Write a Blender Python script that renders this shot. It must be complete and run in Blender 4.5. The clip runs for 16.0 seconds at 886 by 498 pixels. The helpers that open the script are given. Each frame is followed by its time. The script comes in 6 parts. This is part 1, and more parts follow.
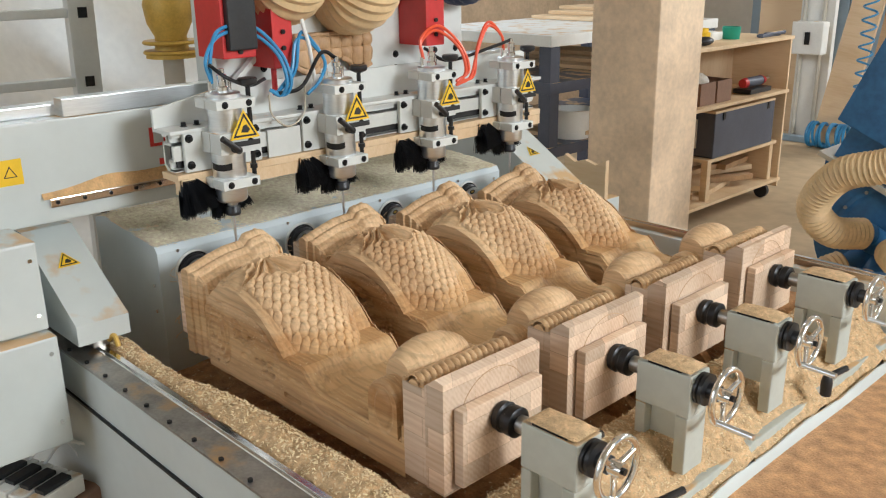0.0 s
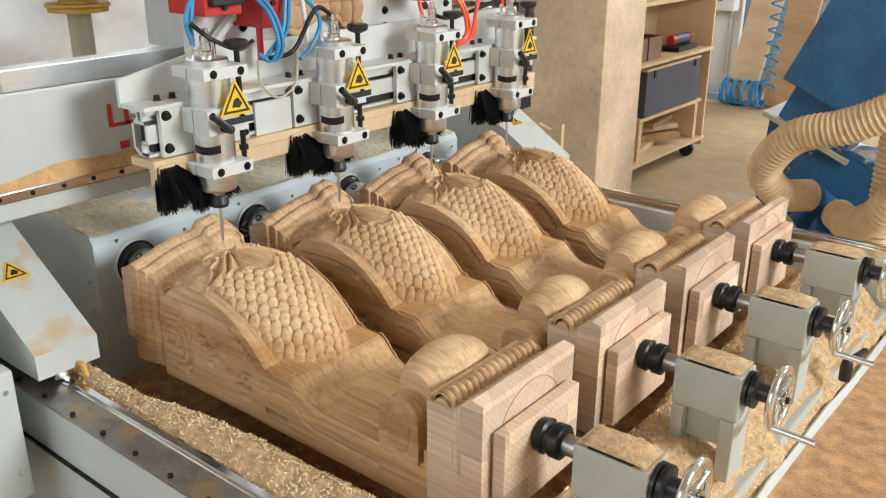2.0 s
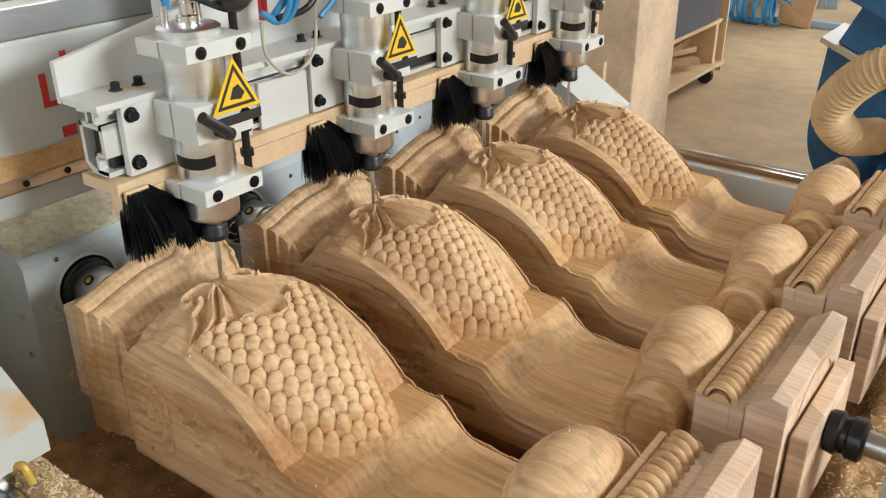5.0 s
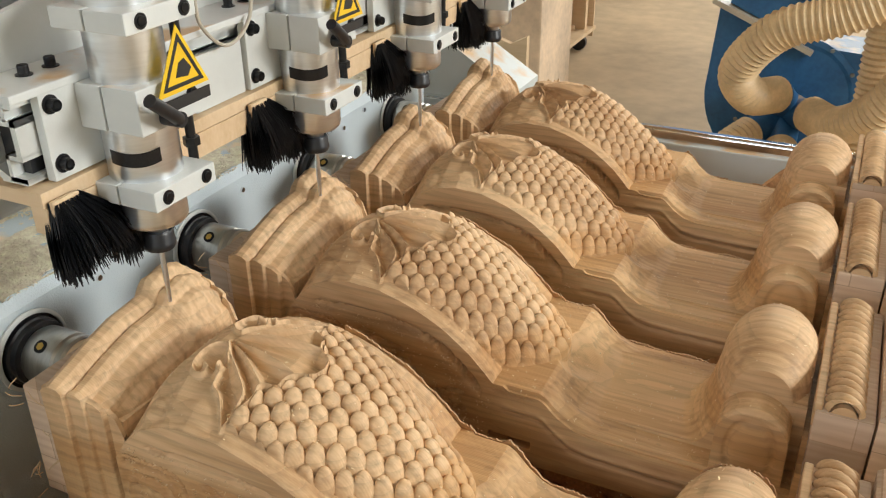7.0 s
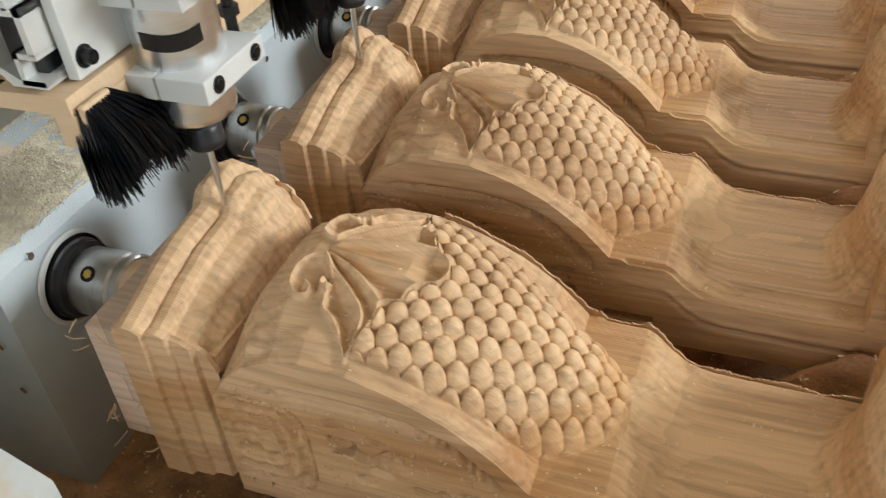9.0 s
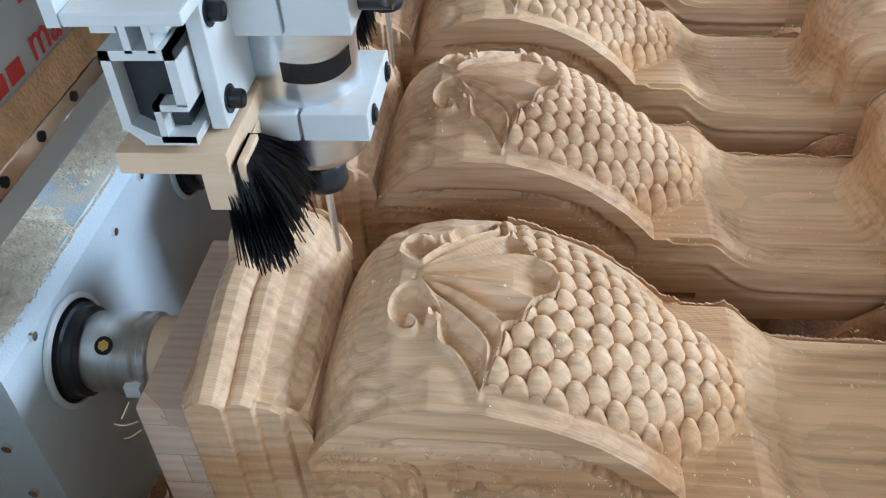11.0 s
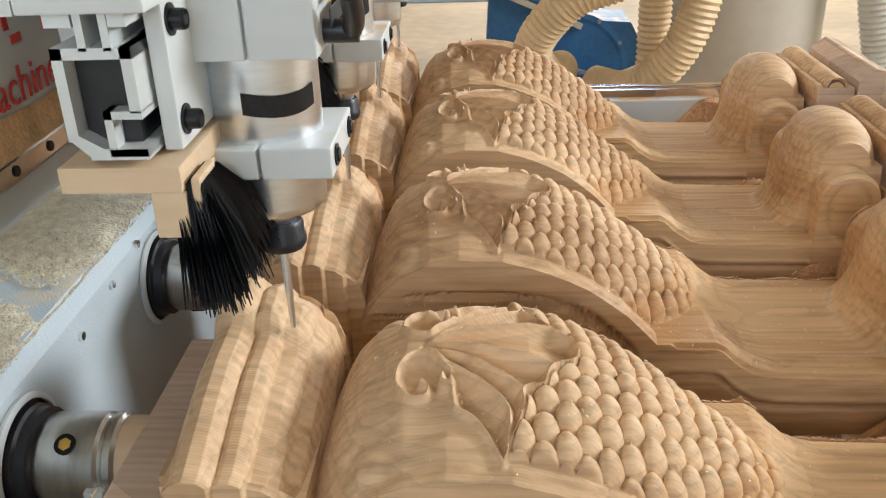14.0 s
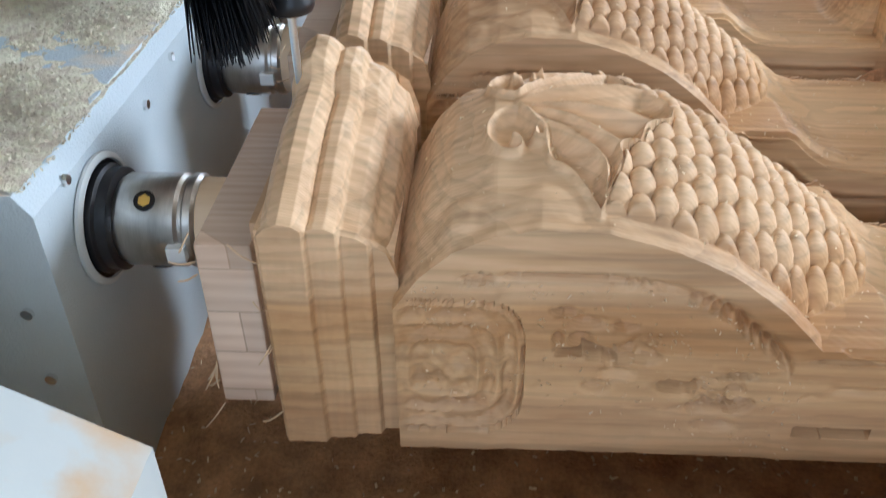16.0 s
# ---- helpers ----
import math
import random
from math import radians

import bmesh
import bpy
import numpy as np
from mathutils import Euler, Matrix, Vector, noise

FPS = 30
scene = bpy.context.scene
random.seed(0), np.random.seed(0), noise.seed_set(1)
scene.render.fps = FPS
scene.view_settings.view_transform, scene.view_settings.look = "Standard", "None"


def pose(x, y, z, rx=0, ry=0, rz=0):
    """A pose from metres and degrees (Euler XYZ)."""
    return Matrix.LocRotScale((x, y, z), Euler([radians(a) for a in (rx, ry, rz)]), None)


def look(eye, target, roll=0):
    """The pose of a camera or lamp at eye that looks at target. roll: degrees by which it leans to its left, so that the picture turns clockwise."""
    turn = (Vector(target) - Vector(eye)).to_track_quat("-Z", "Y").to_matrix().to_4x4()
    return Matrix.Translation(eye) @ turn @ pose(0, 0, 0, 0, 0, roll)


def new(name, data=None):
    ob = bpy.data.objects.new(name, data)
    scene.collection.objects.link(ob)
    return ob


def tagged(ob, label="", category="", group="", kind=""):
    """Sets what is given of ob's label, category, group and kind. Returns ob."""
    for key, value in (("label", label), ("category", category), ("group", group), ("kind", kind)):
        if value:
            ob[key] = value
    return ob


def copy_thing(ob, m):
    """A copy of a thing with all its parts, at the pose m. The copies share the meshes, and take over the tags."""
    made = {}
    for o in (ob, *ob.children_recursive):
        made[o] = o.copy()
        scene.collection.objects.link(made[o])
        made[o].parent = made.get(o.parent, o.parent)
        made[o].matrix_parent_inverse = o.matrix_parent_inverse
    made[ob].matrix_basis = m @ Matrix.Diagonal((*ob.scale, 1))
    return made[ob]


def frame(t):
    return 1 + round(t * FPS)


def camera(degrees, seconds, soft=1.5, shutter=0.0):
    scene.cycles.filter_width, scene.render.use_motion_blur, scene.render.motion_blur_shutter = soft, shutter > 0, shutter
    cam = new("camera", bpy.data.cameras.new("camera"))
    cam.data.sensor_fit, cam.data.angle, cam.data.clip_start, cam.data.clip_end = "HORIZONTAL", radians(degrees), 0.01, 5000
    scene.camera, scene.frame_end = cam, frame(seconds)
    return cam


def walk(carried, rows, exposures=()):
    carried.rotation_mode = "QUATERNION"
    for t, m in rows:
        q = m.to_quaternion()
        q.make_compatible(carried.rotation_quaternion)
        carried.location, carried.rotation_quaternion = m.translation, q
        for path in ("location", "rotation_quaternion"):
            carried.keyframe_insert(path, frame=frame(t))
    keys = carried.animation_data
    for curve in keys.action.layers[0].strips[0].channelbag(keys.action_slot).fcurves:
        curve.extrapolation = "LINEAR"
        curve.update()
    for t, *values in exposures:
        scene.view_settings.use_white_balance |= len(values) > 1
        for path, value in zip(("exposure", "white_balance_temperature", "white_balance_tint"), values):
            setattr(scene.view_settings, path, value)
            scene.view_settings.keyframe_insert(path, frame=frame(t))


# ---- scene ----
# camera ------------------------------------------------------------
cam = camera(53.1, 16.0, soft=1.1, shutter=0.35)
METRES, EYE, TILT, LEAN, TURN = 2.0, 1.5, -18.1, 0.8, 46.0
ORIGIN = (2.035, -1.063)
ROWS = [
    (0.0, 0.0, 0.0, 0.0, 0.0, 0.0, -0.0),
    (0.5, -0.0249, 0.0333, 0.0064, -0.36, -0.27, -0.02),
    (1.0, -0.0544, 0.0697, 0.0207, -1.92, -0.89, 0.19),
    (1.5, -0.0822, 0.0974, 0.0289, -4.73, -1.78, 0.62),
    (2.0, -0.1022, 0.124, 0.0313, -7.05, -2.94, 1.2),
    (2.5, -0.1098, 0.1507, 0.0355, -7.83, -4.6, 2.0),
    (3.0, -0.111, 0.1938, 0.0405, -8.18, -5.41, 2.22),
    (3.5, -0.1086, 0.2504, 0.0557, -7.96, -6.2, 2.18),
    (4.0, -0.107, 0.3094, 0.0715, -7.54, -7.25, 1.72),
    (6.5, -0.2239, 0.5025, 0.1145, -16.4, -10.04, 5.26),
    (7.0, -0.2428, 0.5249, 0.1183, -19.74, -10.64, 6.05),
    (7.5, -0.2529, 0.5346, 0.12, -20.86, -11.14, 6.48),
    (8.0, -0.2633, 0.5526, 0.1155, -21.78, -14.61, 8.44),
    (8.5, -0.2723, 0.5771, 0.1198, -22.38, -20.56, 9.11),
    (9.0, -0.2866, 0.6306, 0.1313, -23.73, -21.7, 11.2),
    (11.5, -0.3784, 0.7349, 0.1529, -40.42, -26.28, 13.98),
    (12.0, -0.3843, 0.7394, 0.1367, -41.26, -20.06, 13.97),
    (12.5, -0.3875, 0.7387, 0.1195, -41.55, -14.06, 14.25),
    (13.0, -0.3896, 0.7405, 0.1085, -41.68, -12.39, 14.25),
    (13.5, -0.3951, 0.746, 0.1022, -41.8, -11.91, 13.82),
    (14.0, -0.4035, 0.7539, 0.0926, -41.81, -11.8, 13.53),
    (14.5, -0.4106, 0.7601, 0.0808, -41.87, -11.79, 13.36),
    (15.0, -0.4198, 0.7661, 0.0741, -41.63, -12.78, 13.15),
    (15.5, -0.4292, 0.7731, 0.0698, -41.4, -16.64, 12.77),
    (16.0, -0.4342, 0.7786, 0.0651, -41.14, -21.42, 12.39),
]
walk(cam, [(t, pose(ORIGIN[0], ORIGIN[1], EYE, TILT, LEAN, TURN) @ pose(METRES * x, METRES * y, METRES * z, 90 + pitch, roll, yaw)) for t, x, y, z, yaw, pitch, roll in ROWS],
     exposures=[(0.0, -0.42, 5950, 7), (2.5, -0.22, 6050, 7), (7.0, -0.28, 6250, 7), (8.5, -0.28, 6500, 7), (9.2, -0.26, 5650, 7), (11.5, -0.02, 4700, 6), (12.3, -0.04, 5400, 6), (13.2, -0.06, 5700, 7), (14.8, -0.10, 5800, 8), (15.5, -0.06, 5500, 8), (16.0, 0.02, 5100, 8)])

# light ---------------------------------------------------------------
world = bpy.data.worlds.new("sky")
scene.world = world
world.use_nodes = True
wn = world.node_tree
sky = wn.nodes.new("ShaderNodeTexSky")
sky.sky_type = "NISHITA"
sky.sun_disc = False
sky.sun_elevation, sky.sun_rotation = radians(38), radians(200)
wn.links.new(sky.outputs["Color"], wn.nodes["Background"].inputs["Color"])
wn.nodes["Background"].inputs["Strength"].default_value = 0.12


def area_lamp(name, eye, target, w, h, power, colour):
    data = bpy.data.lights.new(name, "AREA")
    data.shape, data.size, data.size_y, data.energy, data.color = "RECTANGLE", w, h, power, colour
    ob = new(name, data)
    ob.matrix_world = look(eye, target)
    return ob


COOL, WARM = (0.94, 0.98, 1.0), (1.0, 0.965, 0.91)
area_lamp("window_light_back", (-3.5, 1.8, 3.0), (0.3, 0.6, 0.7), 2.6, 1.1, 135, COOL)
area_lamp("window_light_far", (1.6, 7.9, 3.1), (0.6, 0.6, 0.7), 2.2, 1.2, 190, WARM)
# Side key and the corner and near fills are added lamps at invented windows.
area_lamp("key_light_side", (5.5, 1.0, 2.9), (0.4, 0.5, 0.75), 1.8, 1.0, 285, WARM)
area_lamp("fill_light_corner", (5.5, 6.1, 3.0), (-1.0, 6.0, 1.0), 2.0, 1.2, 110, WARM)
area_lamp("fill_light_near", (0.2, -3.95, 2.4), (0.2, 0.0, 0.7), 2.6, 1.5, 44, COOL)

# materials -----------------------------------------------------------


def material(name, colour, rough=0.5, metal=0.0, vary=0.1, scale=8.0, stretch=(1, 1, 1), bump=0.0, bump_scale=60.0, dust=0.0, coord="Object", dust_colour=(0.62, 0.42, 0.22)):
    """A principled material with colour variation at two scales, relief, and dust lying on upward faces."""
    m = bpy.data.materials.new(name)
    m.use_nodes = True
    t = m.node_tree
    n, l = t.nodes, t.links
    p = n["Principled BSDF"]
    p.inputs["Roughness"].default_value, p.inputs["Metallic"].default_value = rough, metal
    tc = n.new("ShaderNodeTexCoord")
    mp = n.new("ShaderNodeMapping")
    mp.inputs["Scale"].default_value = stretch
    l.new(tc.outputs[coord], mp.inputs["Vector"])
    a, b = n.new("ShaderNodeTexNoise"), n.new("ShaderNodeTexNoise")
    a.inputs["Scale"].default_value, a.inputs["Detail"].default_value = scale, 5.0
    b.inputs["Scale"].default_value, b.inputs["Detail"].default_value = scale * 7.3, 3.0
    for q in (a, b):
        l.new(mp.outputs["Vector"], q.inputs["Vector"])
    add = n.new("ShaderNodeMath")
    add.operation = "MULTIPLY_ADD"
    add.inputs[1].default_value = 0.5
    l.new(b.outputs["Fac"], add.inputs[0])
    l.new(a.outputs["Fac"], add.inputs[2])
    ramp = n.new("ShaderNodeValToRGB")
    ramp.color_ramp.elements[0].position, ramp.color_ramp.elements[1].position = 0.5, 1.0
    ramp.color_ramp.elements[0].color = (*[c * (1 - vary) for c in colour], 1)
    ramp.color_ramp.elements[1].color = (*[min(1, c * (1 + vary)) for c in colour], 1)
    l.new(add.outputs[0], ramp.inputs["Fac"])
    out = ramp.outputs["Color"]
    if dust > 0:
        geo, sep = n.new("ShaderNodeNewGeometry"), n.new("ShaderNodeSeparateXYZ")
        l.new(geo.outputs["Normal"], sep.inputs[0])
        dn = n.new("ShaderNodeTexNoise")
        dn.inputs["Scale"].default_value, dn.inputs["Detail"].default_value = 9.0, 6.0
        l.new(geo.outputs["Position"], dn.inputs["Vector"])
        mul = n.new("ShaderNodeMath")
        mul.operation = "MULTIPLY"
        l.new(sep.outputs["Z"], mul.inputs[0])
        l.new(dn.outputs["Fac"], mul.inputs[1])
        dr = n.new("ShaderNodeMapRange")
        dr.inputs["From Min"].default_value, dr.inputs["From Max"].default_value = 0.62 - 0.45 * dust, 0.72 - 0.4 * dust
        l.new(mul.outputs[0], dr.inputs["Value"])
        mix = n.new("ShaderNodeMix")
        mix.data_type = "RGBA"
        l.new(dr.outputs["Result"], mix.inputs["Factor"])
        l.new(out, mix.inputs["A"])
        mix.inputs["B"].default_value = (*dust_colour, 1)
        out = mix.outputs["Result"]
    l.new(out, p.inputs["Base Color"])
    if bump > 0:
        bn, bu = n.new("ShaderNodeTexNoise"), n.new("ShaderNodeBump")
        bn.inputs["Scale"].default_value, bn.inputs["Detail"].default_value = bump_scale, 6.0
        l.new(mp.outputs["Vector"], bn.inputs["Vector"])
        bu.inputs["Strength"].default_value, bu.inputs["Distance"].default_value = bump, 0.004
        l.new(bn.outputs["Fac"], bu.inputs["Height"])
        l.new(bu.outputs["Normal"], p.inputs["Normal"])
    return m


def wood_material(name, light, dark, ring=26.0, bump=0.15, rough=0.55, glued=False, tooled=0.0, layered=False):
    """Planed or carved timber: grain bands along x, pores, glued staves, and fine cutter lines across."""
    m = bpy.data.materials.new(name)
    m.use_nodes = True
    t = m.node_tree
    n, l = t.nodes, t.links
    p = n["Principled BSDF"]
    p.inputs["Roughness"].default_value = rough
    tc = n.new("ShaderNodeTexCoord")
    info = n.new("ShaderNodeObjectInfo")
    off = n.new("ShaderNodeVectorMath")
    off.operation = "SCALE"
    off.inputs[0].default_value = (3.1, 1.7, 2.3)
    l.new(info.outputs["Random"], off.inputs["Scale"])
    add = n.new("ShaderNodeVectorMath")
    l.new(tc.outputs["Object"], add.inputs[0])
    l.new(off.outputs[0], add.inputs[1])
    mp = n.new("ShaderNodeMapping")
    mp.inputs["Scale"].default_value = (0.07, 1.0, 0.55)
    l.new(add.outputs[0], mp.inputs["Vector"])
    wave = n.new("ShaderNodeTexWave")
    wave.bands_direction = "Y"
    wave.inputs["Scale"].default_value, wave.inputs["Distortion"].default_value = ring, 5.0
    wave.inputs["Detail"].default_value, wave.inputs["Detail Scale"].default_value = 3.0, 1.2
    l.new(mp.outputs["Vector"], wave.inputs["Vector"])
    fine = n.new("ShaderNodeTexNoise")
    fine.inputs["Scale"].default_value, fine.inputs["Detail"].default_value = 190.0, 4.0
    l.new(mp.outputs["Vector"], fine.inputs["Vector"])
    wide = n.new("ShaderNodeTexNoise")
    wide.inputs["Scale"].default_value, wide.inputs["Detail"].default_value = 9.0, 4.0
    l.new(mp.outputs["Vector"], wide.inputs["Vector"])
    s1 = n.new("ShaderNodeMath")
    s1.operation = "MULTIPLY_ADD"
    s1.inputs[1].default_value = 0.06
    l.new(wave.outputs["Fac"], s1.inputs[0])
    l.new(wide.outputs["Fac"], s1.inputs[2])
    s2 = n.new("ShaderNodeMath")
    s2.operation = "MULTIPLY_ADD"
    s2.inputs[1].default_value = 0.45
    l.new(fine.outputs["Fac"], s2.inputs[0])
    l.new(s1.outputs[0], s2.inputs[2])
    ramp = n.new("ShaderNodeValToRGB")
    ramp.color_ramp.elements[0].position, ramp.color_ramp.elements[1].position = 0.62, 1.15
    ramp.color_ramp.elements[1].position = 1.0
    ramp.color_ramp.elements[0].color, ramp.color_ramp.elements[1].color = (*light, 1), (*dark, 1)
    l.new(s2.outputs[0], ramp.inputs["Fac"])
    out = ramp.outputs["Color"]
    if glued:
        brick = n.new("ShaderNodeTexBrick")
        brick.inputs["Color1"].default_value, brick.inputs["Color2"].default_value = (0.70, 0.67, 0.64, 1), (1.12, 1.08, 1.04, 1)
        brick.inputs["Mortar"].default_value = (0.7, 0.62, 0.55, 1)
        brick.inputs["Scale"].default_value = 1.0
        brick.inputs["Mortar Size"].default_value = 0.0006
        brick.inputs["Brick Width"].default_value, brick.inputs["Row Height"].default_value = 0.11, 0.040
        sep, com, shift = n.new("ShaderNodeSeparateXYZ"), n.new("ShaderNodeCombineXYZ"), n.new("ShaderNodeMath")
        shift.operation = "MULTIPLY_ADD"
        shift.inputs[1].default_value = 0.8
        l.new(add.outputs[0], sep.inputs[0])
        l.new(sep.outputs["X"], shift.inputs[0])
        l.new(sep.outputs["Y"], shift.inputs[2])
        l.new(shift.outputs[0], com.inputs["X"])
        l.new(sep.outputs["Z"], com.inputs["Y"])
        l.new(com.outputs[0], brick.inputs["Vector"])
        wave.wave_type = "RINGS"
        wave.rings_direction = "X"
        wave.inputs["Scale"].default_value = 55.0
        s1.inputs[1].default_value = 0.12
        mul = n.new("ShaderNodeMix")
        mul.data_type, mul.blend_type = "RGBA", "MULTIPLY"
        mul.inputs["Factor"].default_value = 0.95
        l.new(out, mul.inputs["A"])
        l.new(brick.outputs["Color"], mul.inputs["B"])
        out = mul.outputs["Result"]
    if layered:
        # boards glued up one on another, each of its own tone
        sz, wob, rz = n.new("ShaderNodeSeparateXYZ"), n.new("ShaderNodeMath"), n.new("ShaderNodeMapRange")
        l.new(tc.outputs["Object"], sz.inputs[0])
        wob.operation = "MULTIPLY_ADD"
        wob.inputs[1].default_value = 0.012
        l.new(wide.outputs["Fac"], wob.inputs[0])
        l.new(sz.outputs["Z"], wob.inputs[2])
        rz.inputs["From Min"].default_value, rz.inputs["From Max"].default_value = 0.606, 0.886
        l.new(wob.outputs[0], rz.inputs["Value"])
        tone = n.new("ShaderNodeValToRGB")
        e = tone.color_ramp.elements
        tones = [(0.0, (0.90, 0.84, 0.80)), (0.18, (0.88, 0.81, 0.76)), (0.20, (1.02, 0.98, 0.92)), (0.36, (1.0, 0.96, 0.90)), (0.39, (0.90, 0.80, 0.68)), (0.52, (0.94, 0.84, 0.74)), (0.55, (1.06, 1.05, 1.08)), (0.78, (1.05, 1.05, 1.10)), (1.0, (1.04, 1.04, 1.08))]
        e[0].position, e[1].position = 0.0, 1.0
        for at, col in tones[1:-1]:
            e.new(at)
        for el, (at, col) in zip(e, tones):
            el.color = (*col, 1)
        l.new(rz.outputs["Result"], tone.inputs["Fac"])
        streak = n.new("ShaderNodeTexNoise")
        sm = n.new("ShaderNodeMapping")
        sm.inputs["Scale"].default_value = (0.035, 1.0, 1.0)
        l.new(add.outputs[0], sm.inputs["Vector"])
        streak.inputs["Scale"].default_value, streak.inputs["Detail"].default_value = 95.0, 5.0
        l.new(sm.outputs["Vector"], streak.inputs["Vector"])
        sr = n.new("ShaderNodeMapRange")
        sr.inputs["From Min"].default_value, sr.inputs["From Max"].default_value = 0.52, 0.72
        sr.inputs["To Min"].default_value, sr.inputs["To Max"].default_value = 1.0, 0.74
        l.new(streak.outputs["Fac"], sr.inputs["Value"])
        # growth rings: thin dark lines that follow the height, like contours where the surface is hollowed
        tilt, rings, rr = n.new("ShaderNodeMapping"), n.new("ShaderNodeTexWave"), n.new("ShaderNodeMapRange")
        tilt.inputs["Rotation"].default_value = (0.10, 0.025, 0.0)
        tilt.inputs["Scale"].default_value = (0.12, 0.30, 1.0)
        l.new(add.outputs[0], tilt.inputs["Vector"])
        rings.bands_direction, rings.wave_profile = "Z", "SAW"
        rings.inputs["Scale"].default_value, rings.inputs["Distortion"].default_value = 23.0, 7.0
        rings.inputs["Detail"].default_value, rings.inputs["Detail Scale"].default_value = 3.0, 2.0
        l.new(tilt.outputs["Vector"], rings.inputs["Vector"])
        rr.inputs["From Min"].default_value, rr.inputs["From Max"].default_value = 0.50, 1.0
        rr.inputs["To Min"].default_value, rr.inputs["To Max"].default_value = 1.0, 0.87
        l.new(rings.outputs["Fac"], rr.inputs["Value"])
        for src in (tone.outputs["Color"], sr.outputs["Result"], rr.outputs["Result"]):
            mu = n.new("ShaderNodeMix")
            mu.data_type, mu.blend_type = "RGBA", "MULTIPLY"
            mu.inputs["Factor"].default_value = 1.0
            l.new(out, mu.inputs["A"])
            l.new(src, mu.inputs["B"])
            out = mu.outputs["Result"]
        p.inputs["Specular IOR Level"].default_value = 0.3
    l.new(out, p.inputs["Base Color"])
    bu = n.new("ShaderNodeBump")
    bu.inputs["Strength"].default_value, bu.inputs["Distance"].default_value = bump, 0.002
    l.new(s2.outputs[0], bu.inputs["Height"])
    if tooled > 0:
        lines = n.new("ShaderNodeTexWave")
        lines.bands_direction = "Y"
        lines.inputs["Scale"].default_value, lines.inputs["Distortion"].default_value = 130.0, 0.6
        l.new(tc.outputs["Object"], lines.inputs["Vector"])
        b2 = n.new("ShaderNodeBump")
        b2.inputs["Strength"].default_value, b2.inputs["Distance"].default_value = tooled, 0.0006
        l.new(lines.outputs["Fac"], b2.inputs["Height"])
        l.new(bu.outputs["Normal"], b2.inputs["Normal"])
        l.new(b2.outputs["Normal"], p.inputs["Normal"])
    else:
        l.new(bu.outputs["Normal"], p.inputs["Normal"])
    return m


SAW = (0.62, 0.43, 0.24)
carved = wood_material("carved_wood", (0.75, 0.53, 0.298), (0.47, 0.28, 0.132), bump=0.05, rough=0.55, tooled=0.22, layered=True)
sawn = wood_material("sawn_wood", (0.80, 0.65, 0.51), (0.60, 0.43, 0.30), bump=0.4, rough=0.75, glued=True)
board = wood_material("pale_board", (0.74, 0.56, 0.36), (0.62, 0.43, 0.24), ring=9.0, bump=0.1)
plywood = material("plywood", (0.74, 0.57, 0.40), 0.6, vary=0.2, scale=6.0, stretch=(1, 1, 1), bump=0.12, bump_scale=30)
plank = wood_material("plank", (0.55, 0.36, 0.2), (0.4, 0.24, 0.12), ring=14.0)
paint = material("machine_paint", (0.60, 0.64, 0.63), 0.42, vary=0.05, scale=3.0, bump=0.03, bump_scale=220, dust=0.35)
paint_clean = material("bracket_paint", (0.66, 0.68, 0.66), 0.4, vary=0.05, scale=6.0, bump=0.05, bump_scale=300, dust=0.12)
paint_dusty = material("dusty_paint", (0.60, 0.67, 0.70), 0.5, vary=0.05, scale=3.0, bump=0.35, bump_scale=420, dust=0.45, dust_colour=(0.92, 0.74, 0.52))
cast = material("cast_grey_paint", (0.50, 0.53, 0.49), 0.45, vary=0.07, scale=9.0, bump=0.08, bump_scale=120, dust=0.3)
steel = material("machined_steel", (0.80, 0.83, 0.86), 0.30, 1.0, vary=0.12, scale=4.0, stretch=(1, 1, 9), bump=0.02, bump_scale=200)
chrome = material("chrome", (0.82, 0.82, 0.82), 0.14, 1.0, vary=0.05, scale=20)
dull_steel = material("dull_steel", (0.38, 0.37, 0.35), 0.4, 1.0, vary=0.25, scale=18, bump=0.05, bump_scale=150, dust=0.2)
chuck_steel = material("ground_steel", (0.58, 0.56, 0.53), 0.3, 1.0, vary=0.15, scale=14, stretch=(6, 1, 1), bump=0.03, bump_scale=150, dust=0.1)
alloy = material("extruded_aluminium", (0.70, 0.72, 0.70), 0.45, 0.35, vary=0.05, scale=12)
# For black plastic parts, and for the shade put inside the cross rail.
black = material("black_plastic_and_shade", (0.018, 0.018, 0.02), 0.38, vary=0.3, scale=30)
# For dark steel parts, and for shade put on the headstock openings and chuck holes.
bolt_black = material("blackened_steel_and_shade", (0.03, 0.03, 0.032), 0.35, 0.7, vary=0.3, scale=60)
bristle = material("black_bristle", (0.006, 0.007, 0.010), 0.5, vary=0.5, scale=50)
sawdust = material("sawdust", SAW, 0.9, vary=0.35, scale=60, bump=1.0, bump_scale=180)
pale_dust = material("pale_sawdust", (0.93, 0.77, 0.59), 0.9, vary=0.25, scale=80, bump=1.0, bump_scale=260)
flake = material("wood_flake", (0.88, 0.66, 0.42), 0.8, vary=0.3, scale=40)
caked = material("orange_dust", (0.66, 0.42, 0.20), 0.95, vary=0.25, scale=30, bump=0.6, bump_scale=200)
dark_dust = material("caked_dust", (0.56, 0.32, 0.16), 0.95, vary=0.35, scale=30, bump=1.0, bump_scale=160)
red = material("red_paint", (0.55, 0.03, 0.03), 0.4, vary=0.1, scale=12, dust=0.1)
red_ink = material("red_lettering", (0.62, 0.05, 0.04), 0.5, vary=0.05, scale=30)
